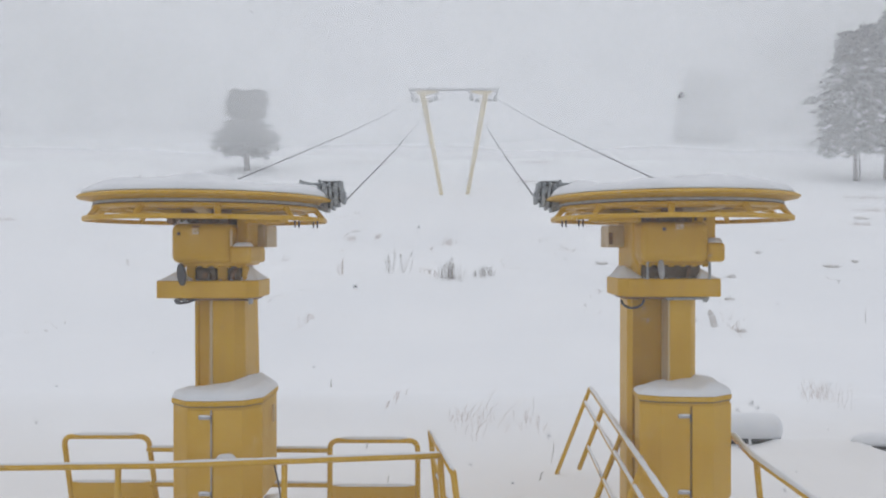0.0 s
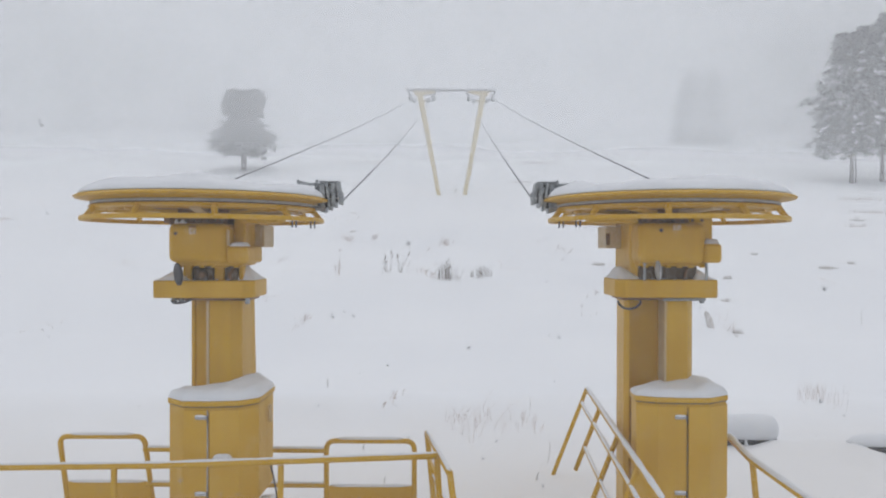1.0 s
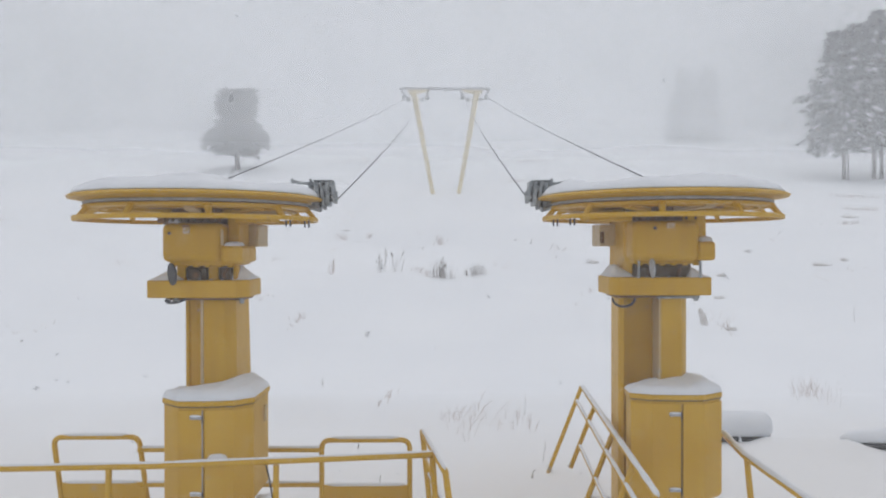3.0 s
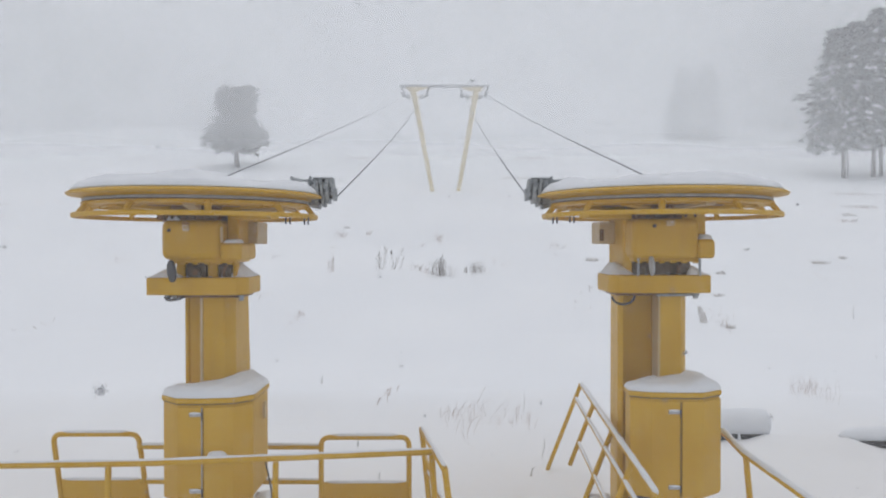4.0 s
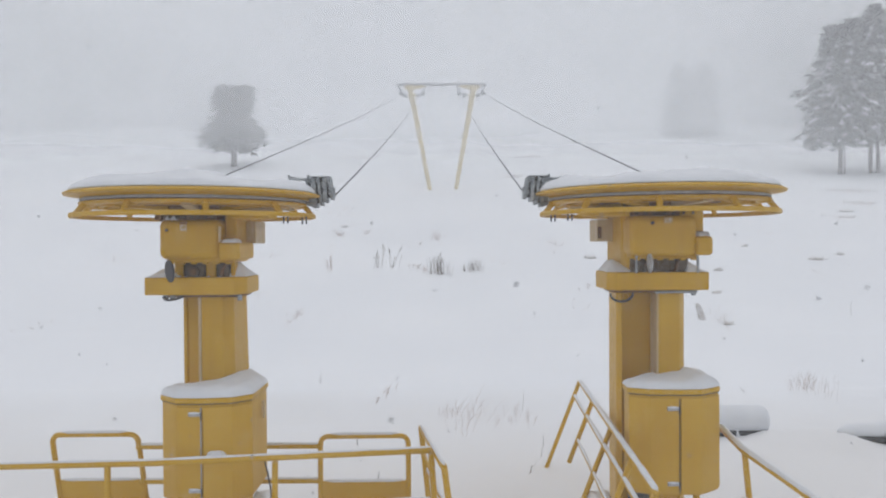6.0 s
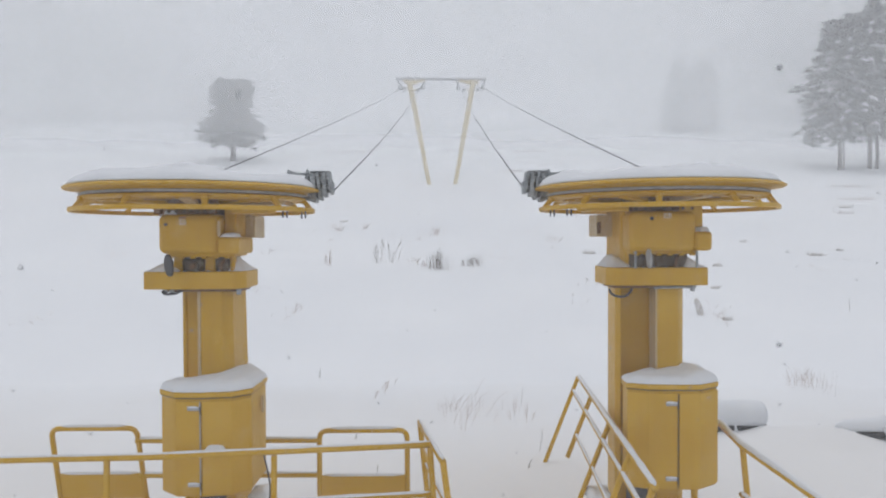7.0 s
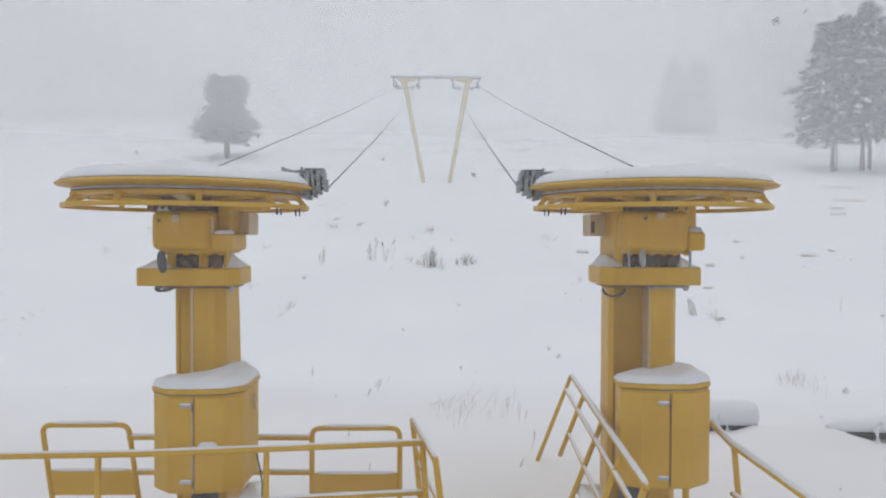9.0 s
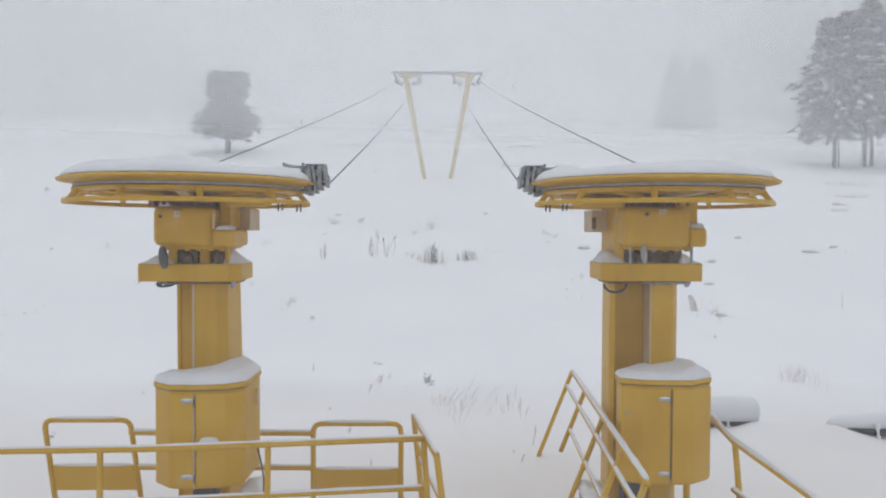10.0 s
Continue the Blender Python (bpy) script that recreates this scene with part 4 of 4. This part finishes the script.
        me.materials.append(mat)
        ob = new(name, me)
        ob.parent = t
        tagged(ob, note)
    return t


# the broad twin-topped pine: a wide skirt, a waist, then two blunt heads
LOW = ((0.22, 1.6), (0.26, 2.15), (0.33, 2.35), (0.42, 2.25), (0.50, 2.05), (0.57, 1.85), (0.62, 1.3), (0.67, 0.95), (0.78, 0.6), (0.82, 0.3))
HEAD = ((0.68, 0.45), (0.73, 0.68), (0.79, 0.55), (0.86, 0.68), (0.93, 0.56), (0.97, 0.42), (1.0, 0.2))
conifer(-13.8, 51.7, 5.62, ((0.0, LOW), (-0.74, HEAD), (0.76, HEAD)), 3, "broad snow-dusted pine with a twin top", density=0.75, loaded=0.4, droop=0.13, gap=0.045, trunks=((0.0, 2.1),))
SPIRE = ((0.22, 1.8), (0.25, 2.4), (0.31, 2.75), (0.39, 2.8), (0.44, 2.3), (0.51, 3.1), (0.60, 2.9), (0.67, 2.8), (0.79, 2.2), (0.85, 1.3), (0.88, 0.4))
TIP = ((0.80, 0.7), (0.90, 0.5), (0.95, 0.36), (1.0, 0.15))
TALL = ((0.22, 1.8), (0.28, 2.6), (0.36, 2.7), (0.42, 2.0), (0.48, 2.5), (0.62, 1.9), (0.75, 1.5), (0.86, 1.1), (0.93, 0.8), (0.97, 0.5), (1.0, 0.15))
conifer(27.0, 48.4, 9.95, ((0.0, SPIRE), (-0.65, TIP), (0.25, tuple((a * 0.985, b * 0.8) for a, b in TIP))), 5, "tall snow-dusted pine with a forked top", density=0.85, loaded=0.34, droop=0.3, gap=0.056, trunks=((0.0, 0.8), (0.28, 0.3)))
conifer(29.6, 48.9, 11.15, ((0.0, TALL), (-1.5, ((0.66, 1.0), (0.80, 0.85), (0.87, 0.65), (0.91, 0.3), (1.0, 0.05)))), 8, "tall snow-dusted pine with two trunks at the slope's edge", density=0.85, loaded=0.34, droop=0.3, gap=0.056, trunks=((-0.3, 0.75), (0.2, 0.65)))
conifer(33.2, 50.8, 10.9, ((0.0, TALL),), 9, "tall snow-dusted pine behind its neighbours", density=0.85, loaded=0.3, droop=0.3, gap=0.056)
HAZED = ((0.04, 1.9), (0.2, 2.2), (0.5, 1.85), (0.75, 1.3), (0.92, 0.75), (1.0, 0.2))
hazy = conifer(26.0, 77.0, 7.6, ((0.0, HAZED),), 11, "pine half lost in the snowfall", density=0.7, loaded=0.1)
conifer(28.9, 78.0, 7.8, ((0.0, HAZED),), 12, "pine half lost in the snowfall", density=0.7, loaded=0.1)
# the wood that looms behind the snowfall
rnd = random.Random(77)
for bearing, y, size in ((0.45, 95, 1.7), (0.49, 97, 1.9), (0.47, 96, 2.1), (0.55, 95, 2.3), (0.53, 88, 1.6), (0.57, 87, 1.75), (0.61, 88, 1.9), (0.65, 87, 1.8), (0.41, 98, 1.5),
                         (-0.34, 97, 1.3), (-0.38, 95, 1.5), (-0.43, 97, 1.7), (-0.47, 95, 1.8), (-0.52, 93, 1.9), (-0.56, 95, 2.1), (-0.60, 93, 2.1), (-0.65, 94, 2.2)):
    x = bearing * y
    t = copy_thing(hazy, pose(x, y, ground_z(x, y), 0, 0, rnd.uniform(0, 360)))
    t.scale = (size * 1.5, size * 1.5, size)
    tagged(t, "pine almost hidden by the snowfall")


# ---- grass, brush and half-buried pieces in the snow ----
def tuft(x, y, width, height, n, seed, mat, label, lean=0.25, heads=False, thick=0.008):
    rnd = random.Random(seed)
    g = ground_z(x, y)
    bm = bmesh.new()
    for _ in range(n):
        px, py = rnd.gauss(0, width / 4), rnd.gauss(0, width / (6 if mat is STALK else 2.2))
        h = height * rnd.uniform(0.45, 1.0)
        foot = ground_z(x + px, y + py) - g
        tip = Vector((px + rnd.gauss(0, lean) * h, py + rnd.gauss(0, lean) * h, h + foot))
        mid = Vector((px, py, foot)).lerp(tip, 0.55) + Vector((rnd.uniform(-0.02, 0.02), 0, 0.03))
        tube([(px, py, foot - 0.05), mid, tip], [thick, thick * 0.85, thick * 0.4], 4, bm)
        if mat is not STALK:
            for share in (0.45, 0.75):
                knot = Vector((px, py, foot)).lerp(tip, share)
                tube([knot, knot + Vector((rnd.uniform(-0.3, 0.3), rnd.uniform(-0.2, 0.2), rnd.uniform(0.05, 0.3))) * h], [thick * 0.7, thick * 0.35], 3, bm)
        if heads:
            tube([mid.lerp(tip, 0.6), tip + (tip - mid) * 0.1], [thick * 2.4, thick * 2.0], 6, bm)
    ob = thing("grass_tuft", bm, mat, label, "dry grass", "tufts in the snow", "stuff")
    ob.location = (x, y, g)


def spot(px, y):
    """A place on the snow by its bearing (metres aside per metre ahead) and its distance."""
    return px * y, y


for bearing, y, w, h, n, seed, mat, lean, heads, thick in (
    (-0.074, 24.6, 0.50, 0.86, 7, 1, STALK, 0.16, True, 0.0055),
    (-0.052, 24.6, 0.24, 0.80, 5, 2, STALK, 0.18, True, 0.0055),
    (0.009, 24.0, 0.72, 0.60, 48, 3, STALK, 0.15, False, 0.005),
    (0.012, 24.1, 0.3, 0.72, 6, 31, STALK, 0.08, True, 0.005),
    (-0.012, 24.1, 0.34, 0.3, 10, 4, REDDISH, 0.3, False, 0.004),
    (0.057, 24.4, 0.55, 0.40, 34, 5, STALK, 0.22, False, 0.005),
    (0.043, 24.4, 0.12, 0.25, 5, 6, STALK, 0.2, False, 0.008),
    (-0.138, 24.3, 0.4, 0.6, 6, 7, REDDISH, 0.12, False, 0.007),
    (-0.025, 24.5, 0.4, 0.2, 10, 8, PALE, 0.5, False, 0.006),
    (0.395, 19.2, 0.7, 0.26, 14, 9, PALE, 0.5, False, 0.004),
    (0.514, 13.6, 0.66, 0.40, 50, 10, PALE, 0.42, False, 0.0022),
    (0.052, 12.2, 0.9, 0.33, 26, 11, REDDISH, 0.5, False, 0.0025),
    (0.02, 12.4, 0.4, 0.22, 10, 12, REDDISH, 0.5, False, 0.003),
    (0.118, 12.1, 0.5, 0.27, 12, 13, REDDISH, 0.5, False, 0.0025),
    (-0.153, 14.8, 0.06, 0.26, 2, 14, STALK, 0.08, False, 0.0035),
    (0.573, 19.6, 0.06, 0.46, 1, 15, STALK, 0.06, False, 0.006),
    (0.1505, 10.2, 0.03, 0.24, 1, 16, STALK, 0.06, False, 0.0035),
    (0.146, 9.4, 0.03, 0.22, 1, 32, STALK, 0.08, False, 0.003),
    (0.159, 8.9, 0.04, 0.2, 1, 33, STALK, 0.15, False, 0.0025),
    (0.131, 8.7, 0.06, 0.14, 2, 34, STALK, 0.4, False, 0.0035),
    (0.122, 12.6, 0.03, 0.42, 1, 35, STALK, 0.06, False, 0.0025),
    (-0.105, 10.9, 0.06, 0.12, 2, 36, STALK, 0.3, False, 0.004),
    (-0.075, 9.2, 0.05, 0.12, 2, 37, STALK, 0.2, False, 0.003),
    (-0.07, 13.2, 0.4, 0.16, 8, 18, REDDISH, 0.5, False, 0.005),
    (-0.182, 19.8, 0.3, 0.22, 6, 19, REDDISH, 0.4, False, 0.006),
    (-0.125, 29.5, 0.5, 0.25, 14, 20, REDDISH, 0.4, False, 0.007),
    (-0.09, 29.8, 0.4, 0.2, 10, 21, REDDISH, 0.4, False, 0.007),
    (0.006, 29.0, 0.5, 0.3, 16, 22, REDDISH, 0.4, False, 0.007),
    (0.165, 28.0, 0.5, 0.2, 10, 23, REDDISH, 0.5, False, 0.007),
):
    tuft(*spot(bearing, y), w, h, n, seed, mat, "dry grass stalks poking through the snow" if mat is STALK else "pale brush poking through the snow", lean, heads, thick)

rnd = random.Random(21)
for _ in range(60):
    y = rnd.uniform(19, 47)
    x = y * rnd.uniform(-0.62, 0.62)
    if 0.02 < (x / y + 0.62) % 0.31 < 0.3:
        tuft(x, y, rnd.uniform(0.3, 1.0), rnd.uniform(0.04, 0.14), rnd.randint(4, 12), rnd.random(), rnd.choice((REDDISH, PALE, PALE)), "dry grass tips just showing through the snow", 0.6, False, 0.006)

# bare earth and low brush showing in streaks on the slope
for bearing, y, w, s in ((0.565, 33.0, 0.7, 1), (0.585, 36.5, 1.6, 13), (-0.6, 34.0, 1.4, 4), (0.11, 45.5, 1.6, 5), (-0.10, 57.0, 4.0, 6), (0.13, 56, 2.5, 7), (0.2, 40.5, 1.2, 9), (0.57, 40, 2.2, 11)):
    x, yy = spot(bearing, y)
    r2 = random.Random(s)
    bm = bmesh.new()
    for _ in range(int(w * 44)):
        px, py = r2.gauss(0, w / 3.2), r2.gauss(0, w / 12)
        gz = ground_z(x + px, yy + py)
        tip = Vector((px + r2.uniform(-0.12, 0.12), py + r2.uniform(-0.1, 0.1), gz + r2.uniform(0.05, 0.2)))
        tube([(px, py, gz - 0.05), tip], [0.007, 0.004], 4, bm)
    ob = thing("low_brush", bm, REDDISH if s % 2 else PALE, "streak of low brush showing through the snow", "brush", "tufts in the snow", "stuff")
    ob.location = (x, yy, 0)

# frozen clods and matted grass half drifted over
for x, y, w in ((13.45, 25.64, 0.62), (14.71, 26.36, 0.40), (9.36, 23.99, 0.42), (8.38, 21.64, 0.30), (5.58, 25.95, 0.5), (19.59, 34.74, 0.7), (7.69, 19.04, 0.3), (-3.73, 31.2, 0.3), (11.66, 27.42, 0.3)):
    r2 = random.Random(x)
    bm = bmesh.new()
    bmesh.ops.create_icosphere(bm, subdivisions=3, radius=1)
    for v in bm.verts:
        n = 1 + 0.45 * noise.noise((v.co.x * 1.7 + x, v.co.y * 1.7, v.co.z * 2)) + 0.2 * noise.noise((v.co.x * 6, v.co.y * 6 + x, v.co.z * 6))
        v.co = Vector((v.co.x * w / 2 * n, v.co.y * w * 0.3 * n, v.co.z * w * 0.085 * n))
    for _ in range(int(20 + w * 40)):
        px, py = r2.gauss(0, w / 4.5), r2.gauss(0, w / 8)
        tube([(px, py, -0.03), (px + r2.uniform(-0.1, 0.1), py, r2.uniform(0.06, 0.05 + w * 0.18))], [0.006, 0.003], 3, bm)
    ob = thing("earth_clod", bm, CLOD, "frosted clod of earth and matted grass in the snow", "clod", "tufts in the snow", "stuff", smooth=True)
    ob.location = (x, y, ground_z(x, y) - w * 0.03)

# a leaning stump
x, y = spot(0.369, 19.4)
bm = tube([(0, 0, -0.1), (-0.07, 0.02, 0.2), (-0.13, 0.03, 0.36), (-0.15, 0.03, 0.42)], [0.10, 0.085, 0.065, 0.03], 9)
thing("stump", bm, CLOD, "short leaning grey-brown stump in the snow", "stump").location = (x, y, ground_z(x, y))


def buried_pipe(x0, x1, y, r, z, label, seed, roll, tail):
    """A dark pipe peeping out under a thick roll of snow; tail: how the roll thins towards its far end."""
    thing("pipe", tube([(x0, y, z - 0.01), (x1, y - 0.05, z - 0.03)], r, 14), PIPE, label, "pipe")
    n = 40
    pts, radii = [], []
    for i in range(n):
        u = i / (n - 1)
        end = math.sqrt(max(0.02, 1 - max(0.0, 1 - u * 9) ** 2)) * math.sqrt(max(0.02, 1 - max(0.0, 1 - (1 - u) * 11) ** 2))
        rr = roll * (tail + (1 - tail) * u) * (1 + 0.12 * noise.noise((u * 4, seed, 7)))
        radii.append(rr * end)
        pts.append((x0 - 0.1 + (x1 - x0 + 0.16) * u, y + 0.10 - 0.05 * u, z + r * 0.7 + rr * 0.55))
    thing("snow_cap", tube(pts, radii, 22), SNOW, "thick roll of snow lying along a pipe", "snow", kind="stuff", smooth=True)


buried_pipe(3.9, 5.06, 11.12, 0.06, 0.105, "dark pipe under a thick roll of snow", 1.0, 0.215, 0.92)
for x, y, z in ((4.60, 11.03, 0.12), (6.46, 10.30, 0.16)):
    thing("snow_cap", tube([(x, y, z - 0.14), (x - 0.01, y, z - 0.02), (x - 0.02, y + 0.03, z + 0.1)], [0.05, 0.014, 0.05], 8), SNOW, "snow bridging the gap under a pipe", "snow", kind="stuff", smooth=True)
buried_pipe(5.9, 8.4, 10.38, 0.05, 0.15, "long dark pipe under a roll of snow", 3.0, 0.19, 0.55)


# ---- falling snow ----
def flake_pieces(p, r, n, rnd, verts, faces):
    """One downy flake: a loose cluster of small crystals, thinning outwards."""
    for _ in range(n):
        c = p + Vector((rnd.gauss(0, 1), rnd.gauss(0, 1), rnd.gauss(0, 1))) * r * (0.5 if n < 100 else 0.42)
        s = r * rnd.uniform(0.16, 0.34) * (0.62 if n < 50 else 0.45 if n < 100 else 0.85)
        turn = Euler([rnd.uniform(0, 6) for _ in range(3)]).to_matrix()
        k = len(verts)
        verts += [c + turn @ Vector(v) * s for v in ((1, 0, 0), (0, 1, 0), (0, 0, 1), (-1, 0, 0), (0, -1, 0), (0, 0, -1))]
        faces += [(k + a, k + b, k + d) for a, b, d in ((0, 1, 2), (1, 3, 2), (3, 4, 2), (4, 0, 2), (1, 0, 5), (3, 1, 5), (4, 3, 5), (0, 4, 5))]


FLURRIES = []


def flurry(near, far, count, size, pieces, fall, drift, seed):
    """A drift of flakes that comes down together across the whole view."""
    rnd = random.Random(seed)
    verts, faces = [], []
    high = fall * 10 + far * 0.45 + 3
    for _ in range(count):
        y = rnd.uniform(near, far)
        half = y * 0.66 + abs(drift) * 5
        p = Vector((rnd.uniform(-half, half), y, rnd.uniform(3 - y * 0.4, high)))
        flake_pieces(p, size * rnd.choice((0.6, 0.8, 1.0, 1.0, 1.4)), pieces, rnd, verts, faces)
    me = bpy.data.meshes.new("falling_snow")
    me.from_pydata(verts, [], faces)
    me.materials.append(SOFT if pieces > 100 else FLAKE)
    ob = tagged(new("falling_snow", me), "grey-white snowflakes driven down by the wind", "snowfall", "falling snow", "stuff")
    FLURRIES.append((ob, fall, drift))


flurry(0.75, 1.0, 20, 0.011, 170, 1.8, -1.0, 30)
flurry(1.0, 1.8, 240, 0.0058, 105, 1.7, -0.9, 31)
flurry(1.8, 3.2, 420, 0.0080, 36, 1.6, -0.7, 32)
flurry(3.2, 5.6, 900, 0.0092, 26, 1.5, 0.5, 33)
flurry(7.5, 14, 1800, 0.0100, 12, 1.4, 0.4, 34)


def motions():
    """The flakes sink steadily and sway a little in the wind."""
    for i, (ob, fall, drift) in enumerate(FLURRIES):
        rows = []
        for k in range(21):
            t = k * 0.5
            rows.append((t, pose(drift * (t - 5) + 0.12 * math.sin(t * 1.3 + i), 0.06 * math.sin(t + i), -fall * t, 0, 0, 1.2 * math.sin(t * 0.7 + i))))
        walk(ob, rows)


motions()
